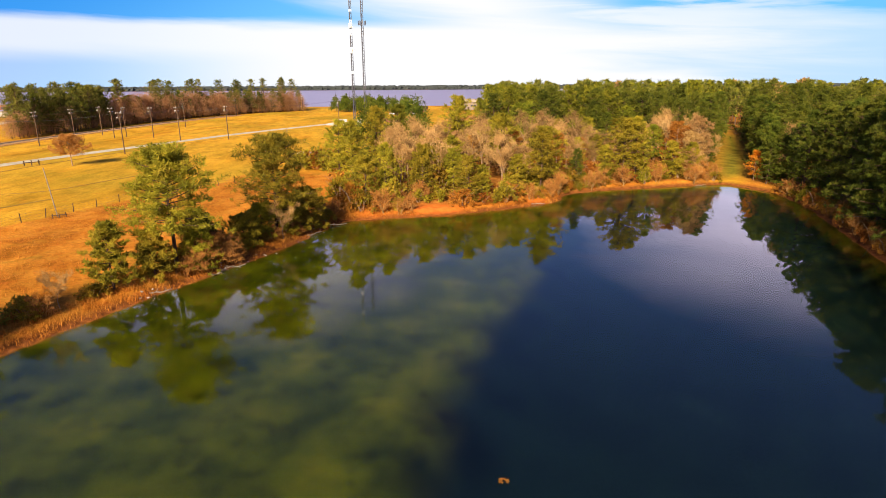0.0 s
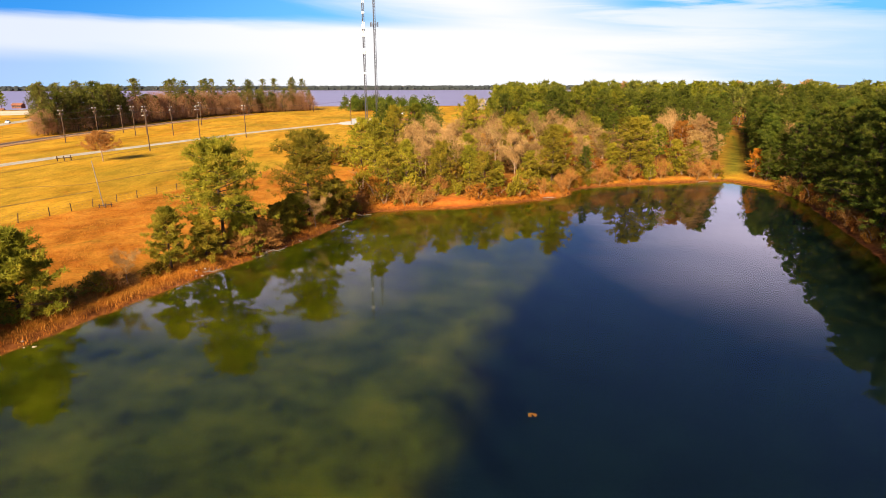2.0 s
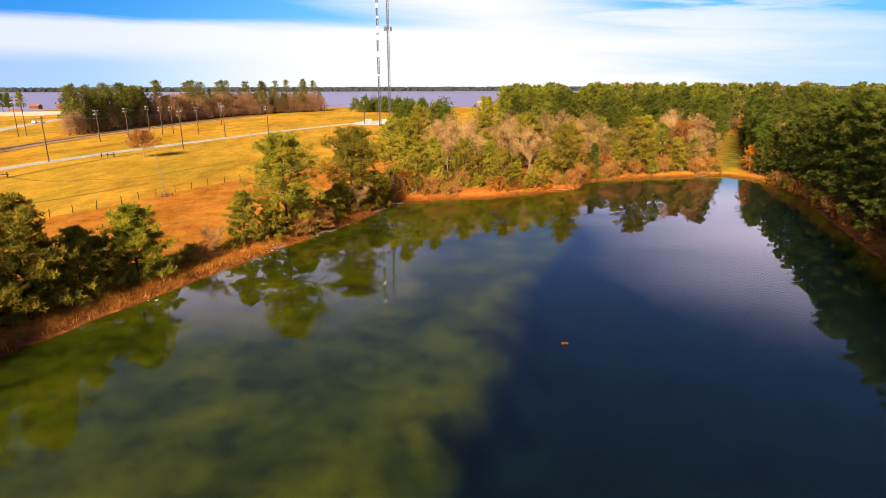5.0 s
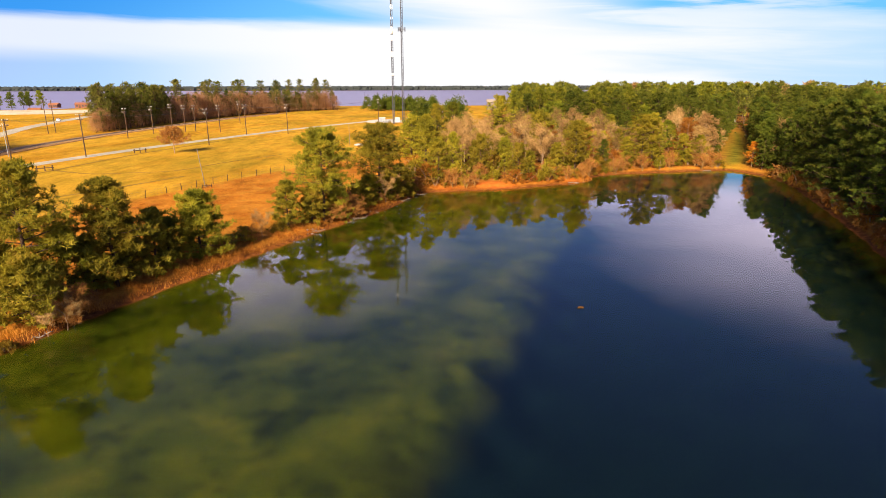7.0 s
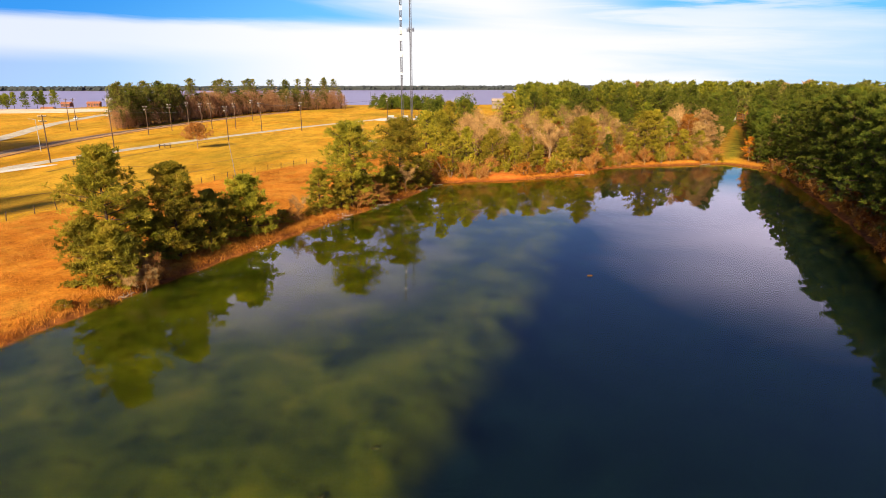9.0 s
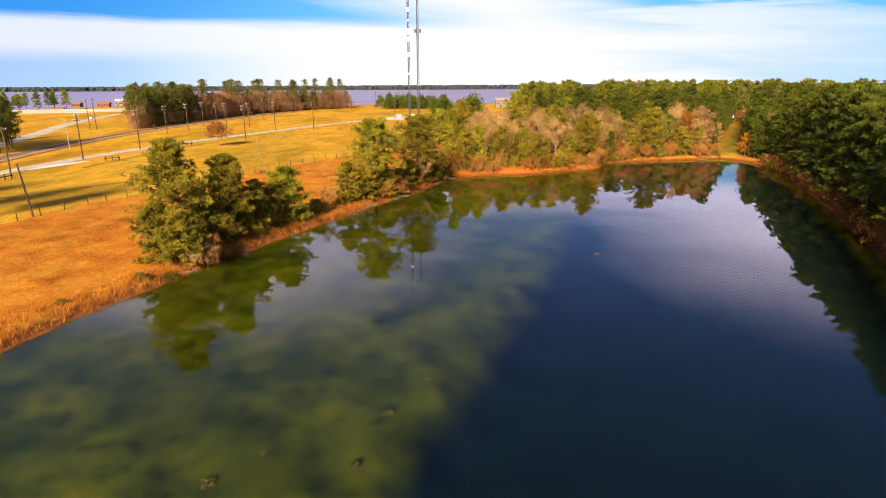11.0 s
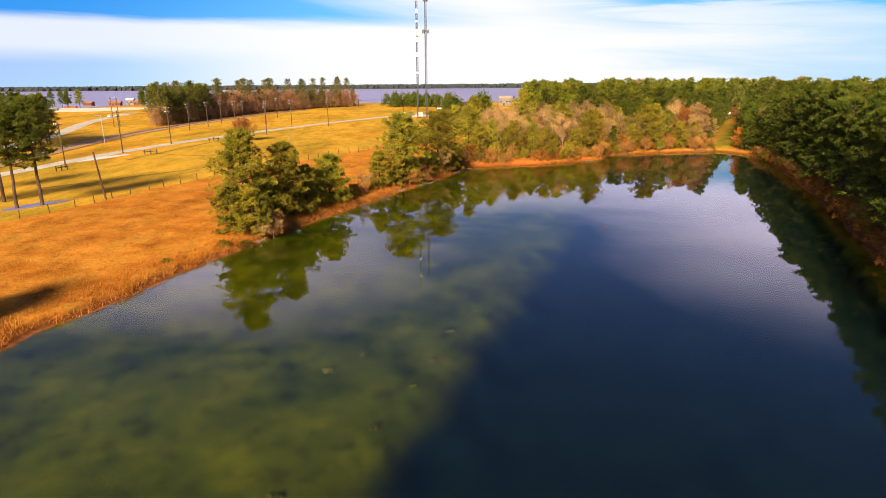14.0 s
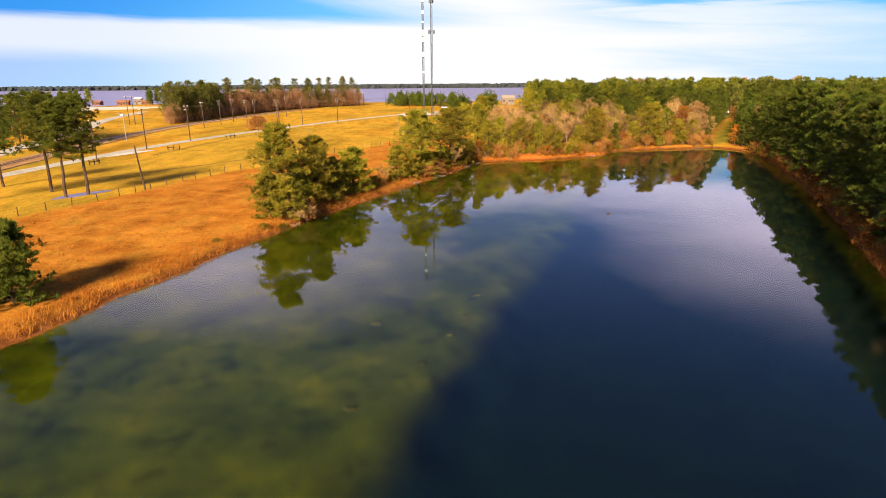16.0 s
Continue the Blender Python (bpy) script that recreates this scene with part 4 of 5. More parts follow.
    while n < 210:
        if n < 100:
            x, y = ashore(9, 46, 1.2)
        else:
            x, y = rnd.uniform(20, 170) if n < 165 else rnd.uniform(22, 80), rnd.uniform(125, 240) if n < 165 else rnd.uniform(155, 215)
            if x < 62 and y < 160 or x < 22 + (y - 155) * 0.22:
                continue
        if abs(x - 67 - LANE * (y - 108)) < 7.5 - 0.02 * (y - 108) and y > 100:
            continue
        if ground_z(x, y) < 0.3 or not free(x, y, 3.2):
            continue
        # beyond x = 66 always the dark needles, with the right-hand shore's shade painted in
        BACK.append((x, y, rnd.uniform(13.2, 18.4), rnd.choice((1, 1, 2)) if x < 66 else 2))
        n += 1
    # undergrowth on the right-hand bank
    for _ in range(170):
        x, y = ashore(1.0, 12)
        if ground_z(x, y) > 0.1 and free(x, y, 1.1) and not in_lane(x, y, 5):
            shrub[rnd.choice((0, 1, 1, 0, 2))].put(x, y, rnd.uniform(0.4, 1.15), rnd.uniform(0, 360), rnd.uniform(0.8, 1.5))
    for _ in range(36):
        x, y = ashore(1.5, 14)
        if ground_z(x, y) > 0.3 and free(x, y, 1.4):
            h, k = bares[rnd.randrange(3)]
            tree(k, h, x, y, rnd.uniform(5, 9))
    for _ in range(46):
        x, y = ashore(1.1, 3.2)
        if ground_z(x, y) > 0.12 and free(x, y, 1.2) and not in_lane(x, y, 5):
            shrub[1].put(x, y, rnd.uniform(0.5, 1.0), rnd.uniform(0, 360), rnd.uniform(0.8, 1.4))
    n = 0
    while n < 110:
        x, y = ashore(0.9, 5.0)
        if ground_z(x, y) > 0.12 and free(x, y, 0.8):
            if n % 3 == 0:
                shrub[rnd.choice((1, 0, 1))].put(x, y, rnd.uniform(0.3, 0.7), rnd.uniform(0, 360), rnd.uniform(0.8, 1.3))
            else:
                brush.put(x, y, rnd.uniform(0.5, 1.2), rnd.uniform(0, 360))
            n += 1
    # round evergreens at the end of the leafless belt
    oak = Kind("broadleaf_tree", bush_shape(350, 15, 6.0, 90, 70, 0.42), (BARK, PINE_DARK), TREE, "round-crowned evergreen tree behind leafless woods", "tree", "evergreen broadleaf trees")
    for x, y, q, turn in ((-4.4, 166, 1.02, 0), (7.2, 178.5, 1.06, 130)):
        oak.put(x, y, q, turn)
    # brush before the building at the end of the clearing
    for x, y, s in ((133.2, 232.2, 0.62), (135.0, 231.4, 0.55), (136.9, 230.0, 0.66), (131.6, 233.6, 0.8), (139.2, 229.0, 0.9)):
        shrub[0].put(x, y, s, 50 * x, 0.9)
    # hedge of tall shrubs where the field meets the woods
    for k in range(11):
        shrub[(0, 2, 1)[k % 3]].put(-20.5 + 1.3 * k + rnd.gauss(0, 0.4), 136.8 - 0.45 * k + rnd.gauss(0, 0.8), rnd.uniform(1.5, 2.1), 41 * k, 0.85)
    return spots


woods()


def far_forest(name, label, seed, places, mats, broad=(), leaf=1.0, dens=1.0, clumps=4, count=8, wide=0.17):
    """Distant trees nobody could count, joined into one mesh of trunks and needle crowns."""
    rnd = random.Random(seed)
    protos = []
    for i in range(5):
        w, c = pine_shape(500 + seed * 10 + i, 16, 4.9 - 0.4 * (i % 3), 0.16 + 0.09 * (i % 3), int(20 * dens), clumps, count, leaf, 3, 0.03, 0.11, 0.35, wide)
        protos.append([(np.array(w[0]), w[1]), (np.array(c[0]), c[1])])
    # rounded broad crowns for the trees that are not pines
    for i in range(4):
        w, c = bush_shape(560 + seed * 10 + i, 16, 6.6 - 0.5 * i, 44, 52, 0.50 * leaf)
        protos.append([(np.array(w[0]), w[1]), (np.array(c[0]), c[1])])
    # tall pines with all their needles at the top
    for i in range(3):
        w, c = pine_shape(590 + seed * 10 + i, 16, 3.3, 0.50, int(20 * dens), 4, 10, 0.7 * leaf, 3)
        protos.append([(np.array(w[0]), w[1]), (np.array(c[0]), c[1])])
    v, f, mi = [], [], []
    base = 0
    for x, y, h, kind in places:
        pr = protos[5 + rnd.randrange(4) if kind in broad else (9 + rnd.randrange(3) if h > 20.5 else rnd.randrange(5))]
        s, a = h / 16, rnd.uniform(0, 6.28)
        rot = np.array([[math.cos(a), -math.sin(a), 0], [math.sin(a), math.cos(a), 0], [0, 0, 1]]) * s
        for j in (0, 1):
            vv = pr[j][0] @ rot.T + np.array([x, y, ground_z(x, y) - 0.2])
            v.append(vv)
            f.extend([tuple(q + base for q in face) for face in pr[j][1]])
            mi.extend([0 if j == 0 else kind] * len(pr[j][1]))
            base += len(vv)
    ob = part(name, (np.concatenate(v).tolist(), f), mats)
    ob.data.polygons.foreach_set("material_index", np.array(mi, np.int32))
    return tagged(ob, label, "woods", kind="stuff")


def far_places():
    rnd = random.Random(9)
    out = []
    while len(out) < 760:
        x, y = rnd.uniform(25, 560), rnd.uniform(-60, 620)
        if math.hypot(x, y + 20) > 640 or y < 235 and x < 60 + 0.2 * y or x < 38 + (y - 240) * 0.20 or 235 < y < 300 and x < 45:
            continue
        if abs(x - 67 - LANE * (y - 108)) < 2.5 and y < 228:
            continue
        if y < 236 and x < 172 and y > 128 or land(np.array([x]), np.array([y]))[1][0] < 44:
            continue
        out.append((x, y, rnd.uniform(14.5, 20.4), 1 if rnd.random() < 0.45 else (2 if rnd.random() < 0.92 else 3)))
    return out


far_forest("far_woods", "dense green pine woods reaching the horizon", 1, far_places(), (BARK, FAR_HAZE_PINE, PINE_GREEN, TAN_LEAF), (), 1.0, 1.4)


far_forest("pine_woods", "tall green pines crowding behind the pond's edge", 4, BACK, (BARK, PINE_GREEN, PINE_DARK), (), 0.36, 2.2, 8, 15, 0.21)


def belt_places():
    rnd = random.Random(19)
    out = []
    line = [(-134, 224), (-131, 255), (-127, 290), (-117, 347), (-94, 404), (-58, 440)]
    for i in range(len(line) - 1):
        a, b = np.array(line[i]), np.array(line[i + 1])
        n = int(np.linalg.norm(b - a) / (0.62 if i < 2 else 0.8))
        for k in range(n):
            p = a + (b - a) * (k + rnd.random()) / n
            back = 26 * rnd.random() ** 1.3
            p = p + np.array([-0.40, 0.92]) * back
            tan = rnd.random() < (0.30 if i < 2 else 0.70)
            tall = rnd.uniform(8, 13) if i < 2 else rnd.uniform(11.5, 17)
            if not tan:
                tall = rnd.uniform(13, 20.4) * (0.62 if back < 6 else 1.0) if i < 2 else (rnd.uniform(20.6, 24) if back > 8 and rnd.random() < 0.4 else rnd.uniform(11, 16))
            out.append((p[0], p[1], tall, 3 if tan else (1 if rnd.random() < 0.8 else 2)))
    return out


far_forest("tree_belt", "belt of dark pines and tan leafless trees beyond the field", 2, belt_places(), (BARK, FAR_HAZE_PINE, PINE_DARK, BARE_HAZE), (3,), 0.62, 1.8)


def lakeside_places():
    rnd = random.Random(23)
    out = []
    for cx, cy, n, r in ((-310, 470, 8, 22), (-352, 450, 12, 26), (-250, 505, 6, 14), (-400, 430, 12, 30), (-180, 540, 8, 22), (-28, 420, 7, 11), (-7, 420, 8, 13), (10, 414, 6, 11), (-200, 300, 0, 1), (-215, 190, 18, 18), (-190, 165, 10, 14), (-460, 410, 16, 40)):
        for _ in range(n):
            oak = -30 < cx < 60
            out.append((rnd.gauss(cx, r * 0.5), rnd.gauss(cy, r * 0.4), rnd.uniform(10.5, 13) if oak else rnd.uniform(10, 15), 3 if oak else (1 if rnd.random() < 0.35 else 2)))
    return out


far_forest("lakeside_trees", "scattered dark pines and round-crowned trees by the lake", 3, lakeside_places(), (BARK, PINE_GREEN, PINE_DARK, PINE_DARK), (3,), 1.25, 1.6)


def far_shore():
    """The wooded shore across the lake: thousands of crowns, a few pixels high."""
    rng = np.random.default_rng(4)
    n = 8000
    x = rng.uniform(-4400, 4400, n)
    y = np.where(x < 1500, 2090 + rng.random(n) * 160, 1900 + rng.random(n) * 500)
    h = rng.uniform(9, 14.5, n)
    v, f = [], []
    for i in range(n):
        w, b = h[i] * rng.uniform(0.7, 1.2), len(v)
        for k in range(5):
            a = 1.257 * k + i
            v.append((x[i] + w * math.cos(a), y[i] + w * math.sin(a), 0.0))
            v.append((x[i] + w * 0.8 * math.cos(a + 0.5), y[i] + w * 0.8 * math.sin(a + 0.5), 1.2 + h[i] * (0.55 + 0.25 * math.sin(i * 3.1 + k * 2.2))))
        v.append((x[i], y[i], 1.2 + h[i]))
        for k in range(5):
            p, q = b + 2 * k, b + 2 * ((k + 1) % 5)
            f += [(p, q, q + 1, p + 1), (p + 1, q + 1, b + 10)]
    tagged(part("far_shore_woods", (v, f), FAR_HAZE_GREEN), "low dark wooded shore across the lake", "woods", kind="stuff")


far_shore()


# ---- grass ----
def dry_grass():
    """Tall dry tufts on the bank and over the rough strip between pond and fence."""
    rng = np.random.default_rng(12)
    xs, ys = rng.uniform(-92, 66, 150000), rng.uniform(-60, 124, 150000)
    z, d = land(xs, ys)
    fence = np.interp(ys, [-200, 28, 46, 62, 86, 101, 118, 300], [-110, -80.5, -72.5, -66, -51.5, -44, -33, -10])
    patch = waves(xs, ys, 0.28) + 0.5 * waves(xs, ys, 0.9)
    keep = (d > 0.28) & (xs > fence + 0.5) & (xs < 30 + 0 * ys) & ((d < 3.2) | (rng.random(len(xs)) < 0.22 + 0.35 * (patch > 0.35)))
    keep &= ~((xs > -2) & (d > 6)) & ~((((xs - 6.3) / 4.5) ** 2 + ((ys - 91) / 2.4) ** 2) < 1)
    xs, ys, z, d = xs[keep], ys[keep], z[keep], d[keep]
    m, blades = len(xs), 10
    n = m * blades
    px, py, pz = (np.repeat(a, blades) for a in (xs, ys, z))
    tall = np.repeat(np.where(d < 3.2, rng.uniform(0.2, 0.6, m), rng.uniform(0.12, 0.32, m)), blades) * rng.uniform(0.6, 1.2, n)
    ang = rng.uniform(0, 6.283, n)
    lean = rng.uniform(0.2, 1.1, n) * tall
    w = rng.uniform(0.014, 0.034, n)
    px = px + rng.normal(0, 0.30, n); py = py + rng.normal(0, 0.30, n)
    v = np.empty((n, 3, 3))
    v[:, 0] = np.stack([px - w * np.sin(ang), py + w * np.cos(ang), pz - 0.05], 1)
    v[:, 1] = np.stack([px + w * np.sin(ang), py - w * np.cos(ang), pz - 0.05], 1)
    v[:, 2] = np.stack([px + lean * np.cos(ang), py + lean * np.sin(ang), pz + tall], 1)
    tagged(part("dry_grass", (v.reshape(-1, 3).tolist(), np.arange(3 * n).reshape(-1, 3).tolist()), DRY_GRASS), "tall dry orange grass on the bank", "grass", kind="stuff")


dry_grass()


# ---- poles, wires, masts, fence ----
def utility_pole(x, y, h, arms=2, turn=60, lean=0.0):
    g = ground_z(x, y)
    ob = thing("utility_pole", "brown wooden utility pole with crossarms and white insulators" if arms else "plain dark wooden utility pole", "pole", "utility poles")
    bm = bmesh.new()
    rod(bm, (0, 0, -0.3), (0, 0, h), 0.17 if arms else (0.16 if h > 7.5 else 0.08), 0.12 if arms else (0.12 if h > 7.5 else 0.06), 10)
    part("shaft", bm, POLE_WOOD if arms or h > 7.5 else GREY_WOOD, ob)
    for k in range(arms):
        z = h - 0.45 - 1.15 * k
        bm = bmesh.new()
        box(bm, (1.9, 0.13, 0.15), (0, 0.16, z), bevel=0.02)
        arm = part("crossarm", bm, GREY_WOOD, ob)
        for s in (-0.85, -0.35, 0.35, 0.85):
            bm = bmesh.new()
            rod(bm, (s, 0.16, z + 0.07), (s, 0.16, z + 0.2), 0.05, 0.09, 8)
            rod(bm, (s, 0.16, z + 0.2), (s, 0.16, z + 0.34), 0.10, 0.06, 8)
            part("insulator", bm, WHITE_PORCELAIN, arm, "white porcelain insulator")
        for s in (-1, 1):
            bm = bmesh.new()
            rod(bm, (0.6 * s, 0.14, z - 0.05), (0, 0.14, z - 0.75), 0.025, n=5)
            part("brace", bm, STEEL, ob)
    ob.matrix_basis = pose(x, y, g, 0, lean, turn)
    return ob


LINE_A = [(-101.2, 116.6), (-97.0, 141.0), (-73.6, 171.6), (-71.3, 211.3), (-55.8, 213.8), (-22.2, 281.9)]
LINE_B = [(-110.7, 199), (-109.5, 219.3), (-109.7, 240.5), (-99.6, 226.9), (-96.4, 229.6), (-85.3, 225.5), (-91.2, 280.4), (-92, 380), (-56.4, 418)]
utility_pole(-101.0, 87.1, 10.2, 1, 62)
for x, y in LINE_A:
    utility_pole(x, y, 11.5, 2, 62)
for x, y in LINE_B:
    utility_pole(x, y, 10.8, 2, 62)
for x, y in ((-152.0, 223.6), (-151.2, 227.5)):
    utility_pole(x, y, 13.0, 1, 62)
utility_pole(-73.0, 46.2, 7.9, 0, 0, -6)
utility_pole(-49.0, 87.5, 7.3, 0, 0, -6)
utility_pole(-27.9, 166.1, 7.0, 0)
for x, y in ((-42, 520), (-30, 515), (-17, 505), (2, 380)):
    utility_pole(x, y, 12, 0)


def wires(line, h, offsets=(-1.0, 0.0, 1.0)):
    for (x0, y0), (x1, y1) in zip(line, line[1:]):
        d = Vector((x1 - x0, y1 - y0, 0)).normalized()
        s = Vector((d.y, -d.x, 0))
        for o in offsets:
            soup = Soup()
            pts = []
            for i in range(13):
                u = i / 12
                pts.append(Vector((x0 + (x1 - x0) * u, y0 + (y1 - y0) * u, 1.4 + h - 1.2 * 4 * u * (1 - u))) + s * o)
            soup.tube(pts, [0.014] * 13, 4)
            tagged(part("power_line", soup.mesh(), WIRE), "thin dark power line strung between wooden poles", "cable", "power lines")


wires(LINE_A, 11.35)
wires(LINE_B[:3], 10.6)


def lattice_mast(x, y, height, width, mat, label, platforms, pale_bands=(), panel=2.4):
    """A slim three-legged lattice mast in painted sections, with antennas."""
    ob = thing("radio_mast", label, "tower", "radio masts")
    legs = [Vector((math.cos(a), math.sin(a), 0)) * width for a in (0.3, 2.394, 4.489)]
    cuts = [0.0]
    for z0, z1 in pale_bands:
        cuts += [z0, z1]
    cuts.append(height)
    up = Vector((0, 0, 1))
    for k, (z0, z1) in enumerate(zip(cuts, cuts[1:])):
        paint = WHITE_PORCELAIN if k % 2 else mat
        for p in legs:
            bm = bmesh.new()
            rod(bm, p + up * z0, p + up * z1, 0.13, n=6)
            part("leg", bm, paint, ob, "white painted steel leg" if k % 2 else "")
        soup = Soup()
        count = max(1, round((z1 - z0) / panel))
        rise = (z1 - z0) / count
        for j in range(count):
            z = z0 + j * rise
            for i in range(3):
                a, b = legs[i], legs[(i + 1) % 3]
                soup.tube([a + up * z, b + up * (z + rise / 2), a + up * (z + rise)], [0.06] * 3, 3)
        part("bracing", soup.mesh(), paint, ob, "white painted bracing" if k % 2 else "")
    for pz, pw, pale in platforms:
        bm = bmesh.new()
        for i in range(3):
            a = 2.094 * i + 0.3
            rod(bm, (0, 0, pz), (pw * math.cos(a), pw * math.sin(a), pz), 0.06, n=5)
            for s in (-0.5, 0.5):
                c = Vector((pw * math.cos(a) - s * math.sin(a) * pw, pw * math.sin(a) + s * math.cos(a) * pw, pz))
                box(bm, (0.3, 0.3, 1.9), c, (0, 0, math.degrees(a)), 0.03)
        part("antenna", bm, WHITE_PORCELAIN if pale else mat, ob, "white antenna panels" if pale else "")
    ob.matrix_basis = pose(x, y, ground_z(x, y) - 0.1)
    return ob


lattice_mast(-9.6, 275.0, 88, 0.55, MAST_DARK, "tall slim dark steel lattice mast", ((44.4, 1.5, False), (60, 1.0, False)))
lattice_mast(-14.4, 270.5, 94, 0.52, MAST_DARK, "tall slim lattice mast painted in dark and white bands", ((32.5, 0.7, True), (43, 0.5, True)),
             ((23.0, 24.0), (31.6, 34.0), (39.0, 41.4), (44.0, 45.2), (48.5, 49.5), (53.0, 55.0), (59.0, 60.0), (66.0, 68.0), (76.0, 78.0), (86.0, 88.0)))


def fence():
    line = rounded([(-92, 8), (-80.7, 28.2), (-76, 36.5), (-70.5, 51.5), (-65.8, 62.2), (-54.6, 80.1), (-51.4, 86.3), (-45.6, 97.4), (-40.5, 105), (-33.5, 113), (-24, 122)], False, 12)
    seg = np.r_[0, np.cumsum(np.linalg.norm(np.diff(line, axis=0), axis=1))]
    ob = thing("wire_fence", "old wire fence on thin weathered wooden posts", "fence")
    rnd, tops, me = random.Random(3), [], None
    s = 0.0
    while s < seg[-1]:
        x, y = np.interp(s, seg, line[:, 0]), np.interp(s, seg, line[:, 1])
        g = ground_z(x, y)
        if me is None:
            bm = bmesh.new()
            rod(bm, (0, 0, -0.25), (0, 0, 1.35), 0.075, 0.06, 7)
            p = part("post", bm, POLE_WOOD, ob)
            me = p.data
        else:
            p = new("post", me)
            p.parent = ob
        p.matrix_basis = pose(x, y, g, rnd.gauss(0, 3), rnd.gauss(0, 3), rnd.uniform(0, 360))
        tops.append((x, y, g))
        s += rnd.uniform(3.4, 4.4)
    for h in (0.35, 0.75, 1.15):
        soup = Soup()
        soup.tube([Vector((x, y, g + h)) for x, y, g in tops], [0.008] * len(tops), 3)
        part("wire", soup.mesh(), WIRE, ob)


fence()


# ---- railway, yards, buildings, vehicles ----
TRACK = [(-118, 40), (-119.5, 75), (-122, 105), (-125, 135), (-127, 165), (-127, 195), (-124.5, 228), (-118, 272), (-108, 328), (-92, 385)]


def railway():
    bed = ribbon("railway_bed", TRACK, 8.0, BALLAST, "brown ballast bed of a railway line", "railway", 0.18)
    line = rounded(TRACK, False, 14)
    seg = np.r_[0, np.cumsum(np.linalg.norm(np.diff(line, axis=0), axis=1))]
    ob = thing("railway_track", "rusty railway track on brown wooden sleepers", "railway")
    for side in (-0.75, 0.75):
        soup, pts = Soup(), []
        for i, p in enumerate(line):
            d = line[min(i + 1, len(line) - 1)] - line[max(i - 1, 0)]
            d = d / np.linalg.norm(d)
            pts.append(Vector((p[0] + d[1] * side, p[1] - d[0] * side, 1.4 + 0.36)))
        soup.tube(pts, [0.085] * len(pts), 4)
        part("rail", soup.mesh(), RAIL, ob)
    me, s, count = None, 60.0, 0
    while s < seg[-1] and count < 260:
        x, y = np.interp(s, seg, line[:, 0]), np.interp(s, seg, line[:, 1])
        x2, y2 = np.interp(s + 0.5, seg, line[:, 0]), np.interp(s + 0.5, seg, line[:, 1])
        if me is None:
            bm = bmesh.new()
            box(bm, (2.5, 0.26, 0.18))
            p = part("sleeper", bm, GREY_WOOD, ob)
            me = p.data
        else:
            p = new("sleeper", me)
            p.parent = ob
        p.matrix_basis = pose(x, y, 1.4 + 0.2, 0, 0, math.degrees(math.atan2(y2 - y, x2 - x)) - 90)
        s += 0.9
        count += 1


railway()


def patch(name, cx, cy, rx, ry, turn, mat, label, category, seed=1, lift=0.06):
    """An uneven low slab of gravel, sand or concrete on the land."""
    rnd, n = random.Random(seed), 26
    v, a = [], radians(turn)
    for k in range(n):
        u = 2 * math.pi * k / n
        q = 1 + 0.12 * math.sin(3 * u + seed) + rnd.uniform(-0.05, 0.05)
        lx, ly = rx * q * math.cos(u), ry * q * math.sin(u)
        x, y = cx + lx * math.cos(a) - ly * math.sin(a), cy + lx * math.sin(a) + ly * math.cos(a)
        v += [(x, y, ground_z(x, y) - 0.15), (x, y, ground_z(x, y) + lift)]
    f = [(2 * k, 2 * ((k + 1) % n), 2 * ((k + 1) % n) + 1, 2 * k + 1) for k in range(n)] + [tuple(2 * k + 1 for k in range(n))]
    return tagged(part(name, (v, f), mat), label, category, kind="structure")


patch("gravel_patch", -102.5, 104.5, 8.5, 2.6, 62, CONCRETE, "pale gravel spur beside the road", "gravel", 2, 0.045)
patch("sandy_lot", -300, 425, 92, 36, 4, SAND, "pale sandy parking lot near the lake", "car park", 5)
patch("concrete_pad", -17, 292, 13, 14, 20, CONCRETE, "pale concrete yard at the foot of the masts", "yard", 3, 0.07)
patch("concrete_apron", -23.5, 166, 3.0, 5.0, 10, CONCRETE, "pale broken concrete slab in the grass", "concrete", 7, 0.08)

DITCH_SOIL = rough_surface("ditch_soil", [(0.3, (0.17, 0.095, 0.014)), (0.5, (0.24, 0.140, 0.020)), (0.7, (0.31, 0.185, 0.028))], 0.4)
ribbon("roadside_ditch", [(-93, 100), (-91, 115), (-88.6, 131), (-84, 152), (-75.5, 180), (-66, 204), (-55, 228), (-40, 256)], 0.8, DITCH_SOIL, "thin dark ditch along the road", "ditch", 0.03)
ribbon("footpath", [(-93, 116), (-86.9, 111.5), (-79.1, 107.6), (-72.6, 108.5), (-62.8, 111.5), (-55.6, 125.5), (-45, 142)], 0.7, DITCH_SOIL, "worn brown footpath across the field", "path", 0.03)
ribbon("mown_track", [(-91, 58), (-85.2, 64.5), (-79.3, 71.3), (-72.6, 78.9), (-66.4, 87.7), (-58, 103)], 0.9, DITCH_SOIL, "faint brown wheel track in the grass", "path", 0.025)
puddle = patch("puddle", -82.0, 42.0, 5.0, 1.6, 55, LAKE, "shallow puddle under the park pines", "water", 9, 0.03)
BRICK = rough_surface("red_brick", [(0.3, (0.19, 0.07, 0.04)), (0.7, (0.28, 0.12, 0.075))], 1.2)
ROOF_RED = rough_surface("red_roof", [(0.3, (0.22, 0.085, 0.05)), (0.7, (0.32, 0.14, 0.08))], 1.0)
ROOF_PALE = rough_surface("pale_roof", [(0.3, (0.55, 0.50, 0.44)), (0.7, (0.70, 0.66, 0.60))], 0.8)
